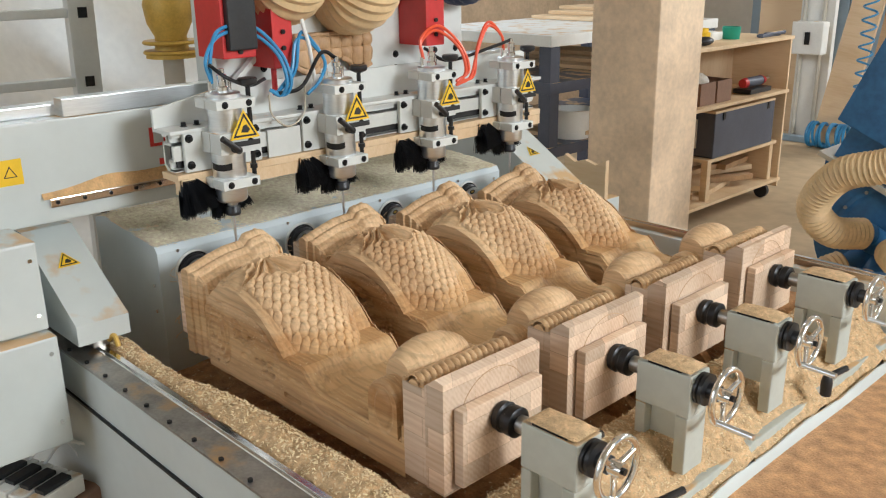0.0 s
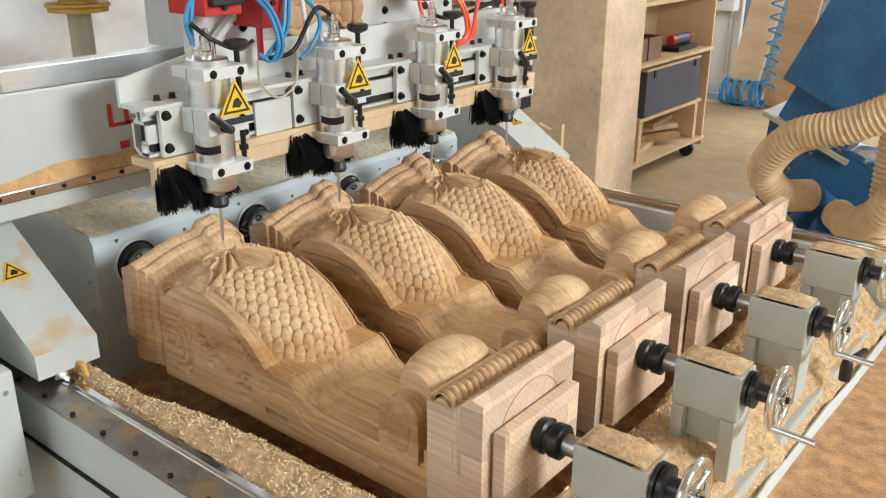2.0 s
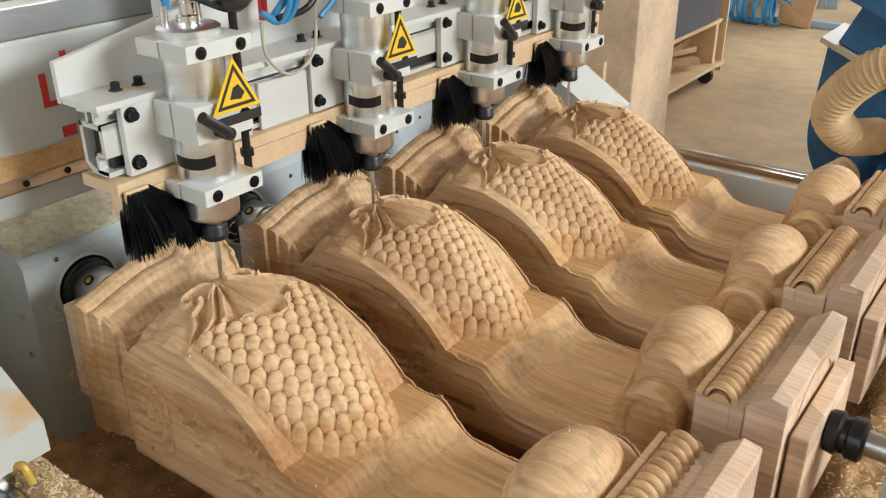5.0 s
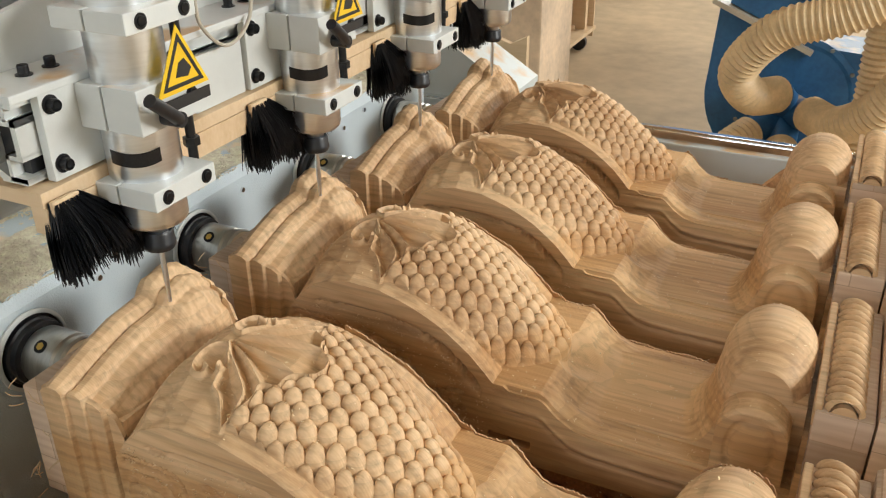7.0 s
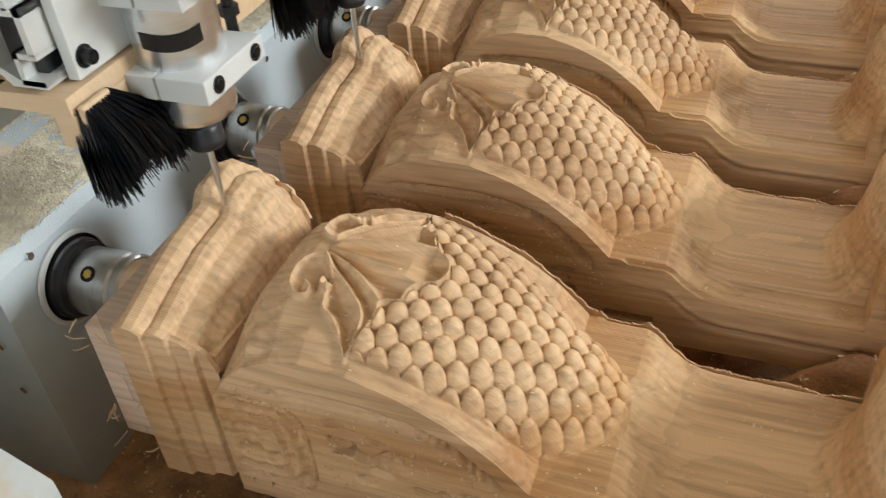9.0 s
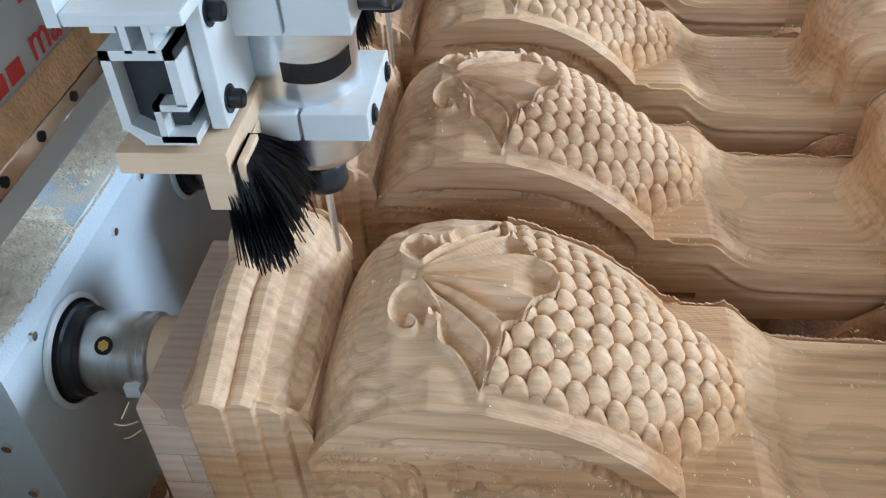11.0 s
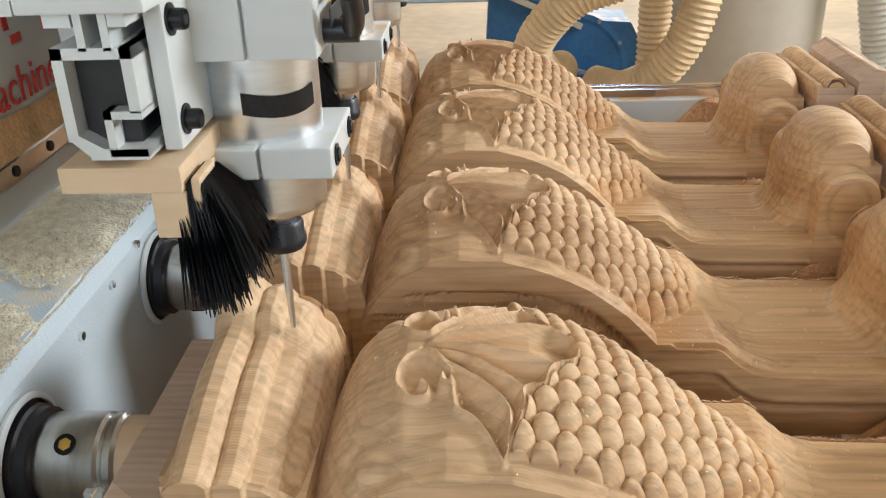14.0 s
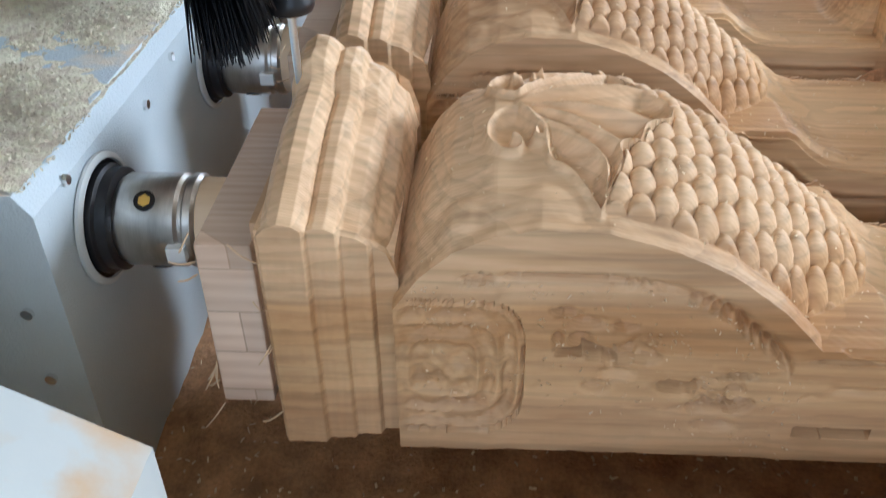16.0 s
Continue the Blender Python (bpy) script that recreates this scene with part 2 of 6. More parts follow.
yellow = material("yellow_sign", (0.86, 0.55, 0.02), 0.4, vary=0.05, scale=30)
ink = material("sign_black", (0.02, 0.02, 0.02), 0.5, vary=0.1, scale=40)
blue_paint = material("blue_steel", (0.03, 0.12, 0.27), 0.42, vary=0.3, scale=7, bump=0.08, bump_scale=60, dust=0.3)
slate = material("slate_blue_paint", (0.075, 0.085, 0.12), 0.5, vary=0.12, scale=9, dust=0.3)
hose_cream = material("cream_hose", (0.72, 0.53, 0.30), 0.45, vary=0.16, scale=12, dust=0.25)
hose_white = material("grey_white_hose", (0.62, 0.60, 0.53), 0.5, vary=0.1, scale=12)
hose_blue = material("blue_air_line", (0.05, 0.26, 0.52), 0.3, vary=0.1, scale=30)
hose_red = material("red_air_line", (0.78, 0.10, 0.04), 0.3, vary=0.1, scale=30)
hose_navy = material("navy_hose", (0.03, 0.05, 0.13), 0.4, vary=0.2, scale=20)
brass = material("yellow_brass", (0.62, 0.40, 0.08), 0.45, 0.2, vary=0.2, scale=14, dust=0.3)
film = material("plastic_film", (0.80, 0.79, 0.75), 0.28, vary=0.12, scale=3.5, bump=0.9, bump_scale=9)
fn = film.node_tree
thin, both = fn.nodes.new("ShaderNodeBsdfTranslucent"), fn.nodes.new("ShaderNodeMixShader")
thin.inputs["Color"].default_value = (0.8, 0.79, 0.75, 1)
both.inputs["Fac"].default_value = 0.35
fn.links.new(fn.nodes["Principled BSDF"].outputs[0], both.inputs[1])
fn.links.new(thin.outputs[0], both.inputs[2])
fn.links.new(both.outputs[0], fn.nodes["Material Output"].inputs["Surface"])
concrete = material("concrete_floor", (0.50, 0.38, 0.24), 0.62, vary=0.25, scale=1.3, bump=0.15, bump_scale=40)
plaster = material("plaster_wall", (0.68, 0.67, 0.63), 0.85, vary=0.12, scale=1.5, bump=0.3, bump_scale=20)
brickwork = material("pale_brick", (0.55, 0.42, 0.29), 0.85, vary=0.2, scale=5, bump=0.5, bump_scale=30)
siding = material("blue_grey_siding", (0.30, 0.40, 0.50), 0.5, vary=0.08, scale=4)
white = material("white_enamel", (0.78, 0.78, 0.75), 0.4, vary=0.05, scale=10, dust=0.2)
drum_paint = material("beige_sheet_metal", (0.50, 0.45, 0.36), 0.4, vary=0.1, scale=2.5, dust=0.2)
carton = material("brown_carton", (0.26, 0.15, 0.10), 0.7, vary=0.12, scale=12)
green = material("green_plastic", (0.02, 0.30, 0.20), 0.35, vary=0.05, scale=20)
rag = material("striped_cloth", (0.66, 0.62, 0.56), 0.9, vary=0.25, scale=60, stretch=(1, 4, 1), bump=0.6, bump_scale=40)

# mesh helpers --------------------------------------------------------


def part(name, bm, mat, parent=None, label="", smooth=False):
    """Link a bmesh as one mesh object, under a thing or a part of it."""
    me = bpy.data.meshes.new(name)
    bmesh.ops.recalc_face_normals(bm, faces=bm.faces)
    bm.to_mesh(me)
    bm.free()
    me.materials.append(mat)
    if smooth:
        me.shade_smooth()
        me.set_sharp_from_angle(angle=radians(38))
    ob = new(name, me)
    if parent:
        ob.parent = parent
    return tagged(ob, label)


def thing(name, label, category, group="", kind="", at=None):
    ob = new(name)
    ob.empty_display_size = 0.05
    if at is not None:
        ob.matrix_basis = at
    return tagged(ob, label, category, group, kind)


def slab(bm, x0, x1, y0, y1, z0, z1, bevel=0.0, m=None):
    """A box with bevelled edges."""
    g = bmesh.ops.create_cube(bm, size=1.0)
    vs = g["verts"]
    bmesh.ops.scale(bm, vec=(x1 - x0, y1 - y0, z1 - z0), verts=vs)
    bmesh.ops.translate(bm, vec=((x0 + x1) / 2, (y0 + y1) / 2, (z0 + z1) / 2), verts=vs)
    if bevel > 0:
        es = list({e for v in vs for e in v.link_edges})
        r = bmesh.ops.bevel(bm, geom=es, offset=bevel, segments=2, profile=0.6, affect="EDGES")
        vs = list({v for f in r["faces"] for v in f.verts} | {v for v in vs if v.is_valid})
    if m is not None:
        bmesh.ops.transform(bm, matrix=m, verts=vs)
    return bm


def rod(bm, a, b, r, r2=None, seg=20, caps=True):
    a, b = Vector(a), Vector(b)
    d = b - a
    m = Matrix.Translation((a + b) / 2) @ d.to_track_quat("Z", "Y").to_matrix().to_4x4()
    bmesh.ops.create_cone(bm, cap_ends=caps, segments=seg, radius1=r, radius2=r if r2 is None else r2, depth=d.length, matrix=m)
    return bm


def lathe(bm, rings, m=None, seg=32, close=True):
    """Turn a profile of (radius, height) about z."""
    rows = []
    for r, z in rings:
        rows.append([bm.verts.new((r * math.cos(2 * math.pi * i / seg), r * math.sin(2 * math.pi * i / seg), z)) for i in range(seg)])
    for p, q in zip(rows, rows[1:]):
        for i in range(seg):
            bm.faces.new((p[i], p[(i + 1) % seg], q[(i + 1) % seg], q[i]))
    if close:
        bm.faces.new(rows[0][::-1])
        bm.faces.new(rows[-1])
    if m is not None:
        bmesh.ops.transform(bm, matrix=m, verts=[v for r in rows for v in r])
    return bm


def smooth_path(points, n):
    """Catmull-Rom through the points, n steps a span."""
    P = [Vector(p) for p in points]
    P = [P[0] * 2 - P[1]] + P + [P[-1] * 2 - P[-2]]
    out = []
    for i in range(1, len(P) - 2):
        for k in range(n):
            t = k / n
            out.append(0.5 * (2 * P[i] + (P[i + 1] - P[i - 1]) * t + (2 * P[i - 1] - 5 * P[i] + 4 * P[i + 1] - P[i + 2]) * t * t + (3 * P[i] - P[i - 1] - 3 * P[i + 1] + P[i + 2]) * t ** 3))
    return out + [P[-2]]


def tube(bm, points, r, n=8, seg=10, ribs=None):
    """A hose along points; ribs=(pitch, depth) corrugates it."""
    path = smooth_path(points, n)
    if ribs:
        pitch, depth = ribs
        dist, fine = [0.0], []
        for a, b in zip(path, path[1:]):
            dist.append(dist[-1] + (b - a).length)
        count = int(dist[-1] / (pitch / 4))
        at = np.linspace(0, dist[-1], count)
        path = [Vector([float(np.interp(s, dist, [p[k] for p in path])) for k in range(3)]) for s in at]
        radii = [r - depth * (0.5 + 0.5 * math.cos(2 * math.pi * i / 4)) for i in range(len(path))]
    else:
        radii = [r] * len(path)
    side, rows = None, []
    for i, p in enumerate(path):
        d = (path[min(i + 1, len(path) - 1)] - path[max(i - 1, 0)]).normalized()
        if side is None:
            side = d.orthogonal().normalized()
        side = (side - d * side.dot(d)).normalized()
        up = d.cross(side)
        rows.append([bm.verts.new(p + (side * math.cos(2 * math.pi * k / seg) + up * math.sin(2 * math.pi * k / seg)) * radii[i]) for k in range(seg)])
    for p, q in zip(rows, rows[1:]):
        for k in range(seg):
            bm.faces.new((p[k], p[(k + 1) % seg], q[(k + 1) % seg], q[k]))
    bm.faces.new(rows[0][::-1])
    bm.faces.new(rows[-1])
    return bm


def cap_screw(bm, a, b, r):
    """A hex-recess screw from its seat a to its head b."""
    a, b = Vector(a), Vector(b)
    h = (b - a).length
    m = Matrix.Translation(a) @ (b - a).to_track_quat("Z", "Y").to_matrix().to_4x4()
    lathe(bm, [(r, 0.0), (r, h * 0.86), (r * 0.9, h)], m, 18)
    lathe(bm, [(r * 0.9, h * 1.001), (r * 0.56, h * 1.001), (r * 0.54, h * 0.45)], m, 6)
    return lathe(bm, [(r * 1.5, 0.0002), (r * 1.5, 0.0014)], m, 18)


def sheet(nx, ny, place):
    """A grid of nx x ny points; place(u, v) gives each point, u and v from 0 to 1."""
    bm = bmesh.new()
    g = [[bm.verts.new(place(i / (nx - 1), j / (ny - 1))) for j in range(ny)] for i in range(nx)]
    for i in range(nx - 1):
        for j in range(ny - 1):
            bm.faces.new((g[i][j], g[i + 1][j], g[i + 1][j + 1], g[i][j + 1]))
    return bm


def grid_mesh(name, V, mat, parent, label="", smooth=True):
    """An object from an array of points, nx x ny x 3."""
    nx, ny = V.shape[:2]
    i = np.arange(nx * ny).reshape(nx, ny)
    F = np.stack([i[:-1, :-1], i[1:, :-1], i[1:, 1:], i[:-1, 1:]], -1).reshape(-1, 4)
    me = bpy.data.meshes.new(name)
    me.from_pydata(V.reshape(-1, 3).tolist(), [], F.tolist())
    me.materials.append(mat)
    if smooth:
        me.shade_smooth()
        me.set_sharp_from_angle(angle=radians(48))
    ob = new(name, me)
    ob.parent = parent
    return tagged(ob, label)


def outline(bm, pts, depth, m):
    """A flat outline in xy, thickened by depth along z, set at m."""
    lo = [bm.verts.new((x, y, 0)) for x, y in pts]
    hi = [bm.verts.new((x, y, depth)) for x, y in pts]
    bm.faces.new(lo[::-1])
    bm.faces.new(hi)
    for k in range(len(pts)):
        bm.faces.new((lo[k], lo[(k + 1) % len(pts)], hi[(k + 1) % len(pts)], hi[k]))
    bmesh.ops.transform(bm, matrix=m, verts=lo + hi)
    return bm


def lerp(x, pts):
    return np.interp(x, [p[0] for p in pts], [p[1] for p in pts])


def fuzz(x, y, s, seed=0.0):
    """Cheap smooth noise on arrays, about -1 to 1."""
    return (np.sin(x * s * 1.0 + seed) * np.cos(y * s * 1.31 + seed * 2.1) + 0.5 * np.sin(x * s * 2.3 - y * s * 1.7 + seed * 3.3) + 0.3 * np.cos(x * s * 4.1 + y * s * 3.7 + seed)) / 1.8

# the hall ------------------------------------------------------------
def setting(name, bm, mat, label, category):
    return tagged(part(name, bm, mat), label, category, kind="structure")


setting("floor", slab(bmesh.new(), -3.6, 5.6, -4.0, 8.0, -0.2, 0.0), concrete, "bare concrete floor covered with fine sawdust", "floor")
# The ceiling is out of view; its beige is picked for the bounced light.
setting("ceiling", slab(bmesh.new(), -3.8, 5.8, -4.2, 8.2, 4.2, 4.4), drum_paint, "unseen workshop ceiling, beige to tone the bounced light", "ceiling")


def wall_with_window(name, axis, at, thick, lo, hi, w0, w1, z0, z1, mat, label):
    """A wall with one window opening through it."""
    bm = bmesh.new()
    for a, b, c, d in ((lo, w0, 0, 4.2), (w1, hi, 0, 4.2), (w0, w1, 0, z0), (w0, w1, z1, 4.2)):
        if axis == "x":
            slab(bm, at, at + thick, a, b, c, d)
        else:
            slab(bm, a, b, at, at + thick, c, d)
    return setting(name, bm, mat, label, "wall")


wall_with_window("wall_west", "x", -3.8, 0.2, -4.0, 8.0, -0.5, 5.4, 1.7, 3.7, brickwork, "pale brick wall with a wide window opening")
wall_with_window("wall_north", "y", 8.0, 0.2, -3.8, 5.8, -0.9, 2.9, 1.6, 3.8, plaster, "rough plastered wall with a window opening")
# East and south walls are unseen; their openings are added for the lamps.
wall_with_window("unseen_wall_east", "x", 5.6, 0.2, -4.0, 8.0, -0.4, 7.4, 1.8, 3.9, plaster, "rough plastered wall with a window opening")
wall_with_window("unseen_wall_south", "y", -4.2, 0.2, -3.8, 5.8, -1.6, 2.0, 1.4, 3.2, plaster, "rough plastered wall with a window opening")

# the machine bed -----------------------------------------------------
YC = -0.016
PITCH = 0.338
AXIS_Z = 0.735


def bed():
    t = thing("machine_bed", "grey painted steel bed of a carving machine", "machine bed")
    bm = bmesh.new()
    slab(bm, -0.9, 1.62, -0.37, -0.335, 0.08, 0.625, 0.004)
    part("side_panel", bm, paint, t)
    bm = bmesh.new()
    slab(bm, -0.9, 1.62, 1.30, 1.335, 0.08, 0.655, 0.004)
    part("side_panel", bm, paint, t)
    bm = bmesh.new()
    slab(bm, -0.9, 1.62, -0.376, -0.366, 0.50, 0.506)
    part("panel_seam", bm, bolt_black, t)
    bm = bmesh.new()
    slab(bm, -0.9, 1.6, -0.335, 1.30, 0.40, 0.47)
    part("pan", bm, dark_dust, t, "brown dust-caked pan")
    bm = bmesh.new()
    slab(bm, -0.9, 1.62, -0.385, -0.325, 0.626, 0.632, 0.001)
    part("rail_plate", bm, dull_steel, t, "bolted steel rail plate")
    for y, z in ((-0.315, 0.612), (1.325, 0.655)):
        bm = bmesh.new()
        slab(bm, -0.9, 1.62, y - 0.012, y + 0.012, z, z + 0.022, 0.003)
        slab(bm, -0.9, 1.62, y - 0.007, y + 0.007, z + 0.022, z + 0.028, 0.001)
        part("guide_rail", bm, chrome, t, "bright linear guide rail")
    for k in range(26):
        bm = bmesh.new()
        rod(bm, (-0.85 + 0.098 * k, -0.374, 0.632), (-0.85 + 0.098 * k, -0.374, 0.637), 0.005, seg=8)
        part("bolt", bm, bolt_black, t)
    bm = bmesh.new()
    slab(bm, 1.08, 1.30, -0.335, 1.30, 0.47, 0.53, 0.004)
    part("tailstock_beam", bm, cast, t)
    return t


def tail_lip():
    """The wavy guard strip along the tailstock side."""
    def place(u, v):
        y = -0.33 + 1.63 * u
        return (1.315 + 0.004 * math.sin(9 * u) + 0.010 * v, y, 0.30 + (0.205 + 0.004 * math.sin(31 * u)) * v)
    ob = part("guard_strip", sheet(60, 4, place), paint, None, smooth=True)
    s = ob.modifiers.new("thick", "SOLIDIFY")
    s.thickness = 0.006
    return tagged(ob, "grey sheet-metal guard strip along the bed edge", "guard strip")


machine = bed()
lip = tail_lip()
lip.name = "guard_strip"

# headstock cover
def cover():
    t = thing("headstock_cover", "grey folded sheet-metal headstock housing dusted with chips", "machine cover")
    bm = bmesh.new()
    prof = [(0.0, 0.47), (0.0, 0.800), (-0.012, 0.818), (-0.30, 0.842), (-0.36, 0.83), (-0.36, 0.47)]
    m = pose(0, 1.16, 0, 90, 0, 0)
    outline(bm, prof, 1.275, m)
    part("housing", bm, paint_dusty, t)
    for k in range(4):
        y = PITCH * k
        for dy, z in ((0.115, 0.778), (-0.06, 0.800), (0.20, 0.79)):
            bm = bmesh.new()
            rod(bm, (0, y + dy, z), (0.004, y + dy, z), 0.0045, seg=10)
            part("screw", bm, chrome, t)
        bm = bmesh.new()
        lathe(bm, [(0.0575, 0.0), (0.0575, 0.003), (0.0545, 0.005), (0.052, 0.005), (0.052, 0.0)], pose(0.001, YC + y, AXIS_Z, 0, 90, 0), seg=48, close=False)
        part("opening_lip", bm, paint_clean, t, "rolled lip round the spindle opening", True)
        # This flat black disc stands in for the shade of a deep opening.
        bm = bmesh.new()
        lathe(bm, [(0.052, 0.0), (0.052, 0.0015), (0.030, 0.0015)], pose(0.001, YC + y, AXIS_Z, 0, 90, 0), seg=48)
        part("opening_shade", bm, bolt_black, t, "flat black disc that shades the spindle opening", True)
    for z, x in ((0.69, 0), (0.76, 0)):
        bm = bmesh.new()
        rod(bm, (-0.03, -0.115, z - 0.05), (-0.03, -0.119, z - 0.05), 0.005, seg=10)
        part("screw", bm, chrome, t)
    return t


cover()

# carved blanks -------------------------------------------------------
RIM = [(0.258, 0.731), (0.262, 0.740), (0.282, 0.769), (0.306, 0.792), (0.337, 0.807), (0.368, 0.813), (0.414, 0.811), (0.461, 0.797), (0.503, 0.777), (0.543, 0.747), (0.577, 0.711), (0.60, 0.709)]
RIDGE = [(0.258, 0.752), (0.275, 0.788), (0.287, 0.810), (0.304, 0.829), (0.334, 0.846), (0.39, 0.855), (0.43, 0.853), (0.467, 0.842), (0.517, 0.819), (0.588, 0.771), (0.615, 0.748), (0.64, 0.722)]
SADDLE = [(0.57, 0.711), (0.640, 0.710), (0.648, 0.706), (0.666, 0.689), (0.685, 0.677), (0.71, 0.672), (0.747, 0.671), (0.80, 0.670), (0.96, 0.670)]
HALF = 0.120


def smoothstep(a, b, x):
    t = np.clip((x - a) / (b - a), 0, 1)
    return t * t * (3 - 2 * t)


def strand(points, steps=6):
    """A smooth plan curve through points."""
    return [(p.x, p.y) for p in smooth_path([(x, y, 0) for x, y in points], steps)]


def distance(X, Y, line):
    """Distance from each point to a broken line."""
    best = np.full(X.shape, 1.0)
    for (x0, y0), (x1, y1) in zip(line, line[1:]):
        dx, dy = x1 - x0, y1 - y0
        t = np.clip(((X - x0) * dx + (Y - y0) * dy) / (dx * dx + dy * dy + 1e-12), 0, 1)
        best = np.minimum(best, np.hypot(X - x0 - t * dx, Y - y0 - t * dy))
    return best


# one half of the leaf: its front border, its ribs, the C-scroll at its foot and the side lobe's back edge
BORDER = strand([(0.469, 0.0), (0.465, 0.014), (0.449, 0.026), (0.443, 0.036), (0.440, 0.048), (0.424, 0.055), (0.424, 0.068), (0.417, 0.086), (0.408, 0.106)])
RIBS = [strand([(0.350, 0.004), (0.39, 0.014), (0.425, 0.021), (0.449, 0.026)]), strand([(0.350, 0.006), (0.38, 0.024), (0.405, 0.041), (0.424, 0.055)]),
        strand([(0.350, 0.009), (0.371, 0.032), (0.392, 0.050), (0.412, 0.070), (0.412, 0.094)])]
SCROLL = [strand([(0.352, 0.012), (0.340, 0.016), (0.329, 0.030), (0.330, 0.048), (0.340, 0.060), (0.351, 0.060), (0.354, 0.053), (0.348, 0.050)]),
          strand([(0.352, 0.012), (0.364, 0.030), (0.373, 0.042), (0.371, 0.051), (0.364, 0.050), (0.364, 0.044)])]
BACK = strand([(0.371, 0.052), (0.374, 0.070), (0.385, 0.077), (0.395, 0.087), (0.408, 0.106)])


def leaf_front(a):
    """How far forward the leaf reaches at distance a from the middle."""
    return np.interp(a, [0, 0.014, 0.026, 0.036, 0.048, 0.055, 0.068, 0.086, 0.106, 0.12], [0.469, 0.465, 0.449, 0.443, 0.438, 0.424, 0.424, 0.417, 0.408, 0.404])


def leaf_relief(X, Y):
    """A hollowed fan leaf edged and ribbed with thin raised lines, scrolls at its foot, smooth lobes beside it."""
    a = np.abs(Y)
    rib = np.full(X.shape, 1.0)
    for line in RIBS + [BORDER, BACK]:
        rib = np.minimum(rib, distance(X, a, line))
    curl = np.full(X.shape, 1.0)
    for line in SCROLL:
        curl = np.minimum(curl, distance(X, a, line))
    back = np.interp(a, [0, 0.008, 0.032, 0.052, 0.070, 0.077, 0.087, 0.106], [0.345, 0.352, 0.371, 0.371, 0.374, 0.385, 0.395, 0.408])
    inside = smoothstep(-0.002, 0.003, X - back) * smoothstep(-0.002, 0.002, leaf_front(a) - X) * (a < 0.107)
    h = -0.0095 * inside * smoothstep(0.001, 0.011, rib)
    h = h + 0.0062 * np.exp(-(rib / 0.0020) ** 2) * smoothstep(0.345, 0.362, X)
    eye = np.hypot((X - 0.350) / 0.019, (a - 0.036) / 0.020)
    h = h - 0.0065 * np.exp(-eye ** 4) * smoothstep(0.001, 0.008, curl)
    h = h + 0.0070 * np.exp(-(curl / 0.0022) ** 2)
    h = h + 0.004 * np.exp(-(np.hypot(X - 0.348, a - 0.051) / 0.005) ** 2) + 0.004 * np.exp(-(np.hypot(X - 0.365, a - 0.047) / 0.0045) ** 2)
    d = np.hypot((X - 0.309) / 0.014, (a - 0.098) / 0.012)
    h = h + 0.006 * np.exp(-d ** 4)
    d = np.hypot((X - 0.370) / 0.026, (a - 0.099) / 0.013)
    h = h + 0.0045 * np.exp(-d ** 4)
    d = np.hypot((X - 0.292) / 0.020, (a - 0.055) / 0.030)
    return h + 0.004 * np.exp(-d ** 4)


def cone_half(X):
    """Half width of the cone of scales."""
    return 0.103 * np.sqrt(np.clip(1 - np.clip((X - 0.44) / 0.203, 0, 1) ** 2.6, 0, 1))


def cone_scales(X, Y):
    """Round bulging scales in staggered rows, each a small egg."""
    px, py = 0.0161, 0.0220
    h = np.zeros_like(X)
    sx = X + 0.10 * np.abs(Y) ** 1.2
    row0 = np.floor(sx / px)
    for dr in (-1, 0, 1):
        row = row0 + dr
        sh = np.where(row % 2 == 0, 0.0, 0.5)
        col0 = np.floor(Y / py - sh)
        for dc in (0, 1):
            col = col0 + dc
            cx = (row + 0.5) * px + 0.0008 * np.sin(row * 7.7 + col * 31.4)
            cy = (col + sh) * py + 0.0008 * np.sin(row * 12.9 + col * 78.2)
            u, v = sx - cx, Y - cy
            egg = 1 + 0.16 * u / 0.011
            d2 = (u / 0.0102) ** 2 + (v * egg / 0.0116) ** 2
            h = np.maximum(h, np.sqrt(np.clip(1 - d2, 0, 1)) * (0.92 + 0.10 * np.sin(row * 3.1 + col * 5.7)) + 0.10 * u / 0.011 * (d2 < 1))
    return h * 0.0150


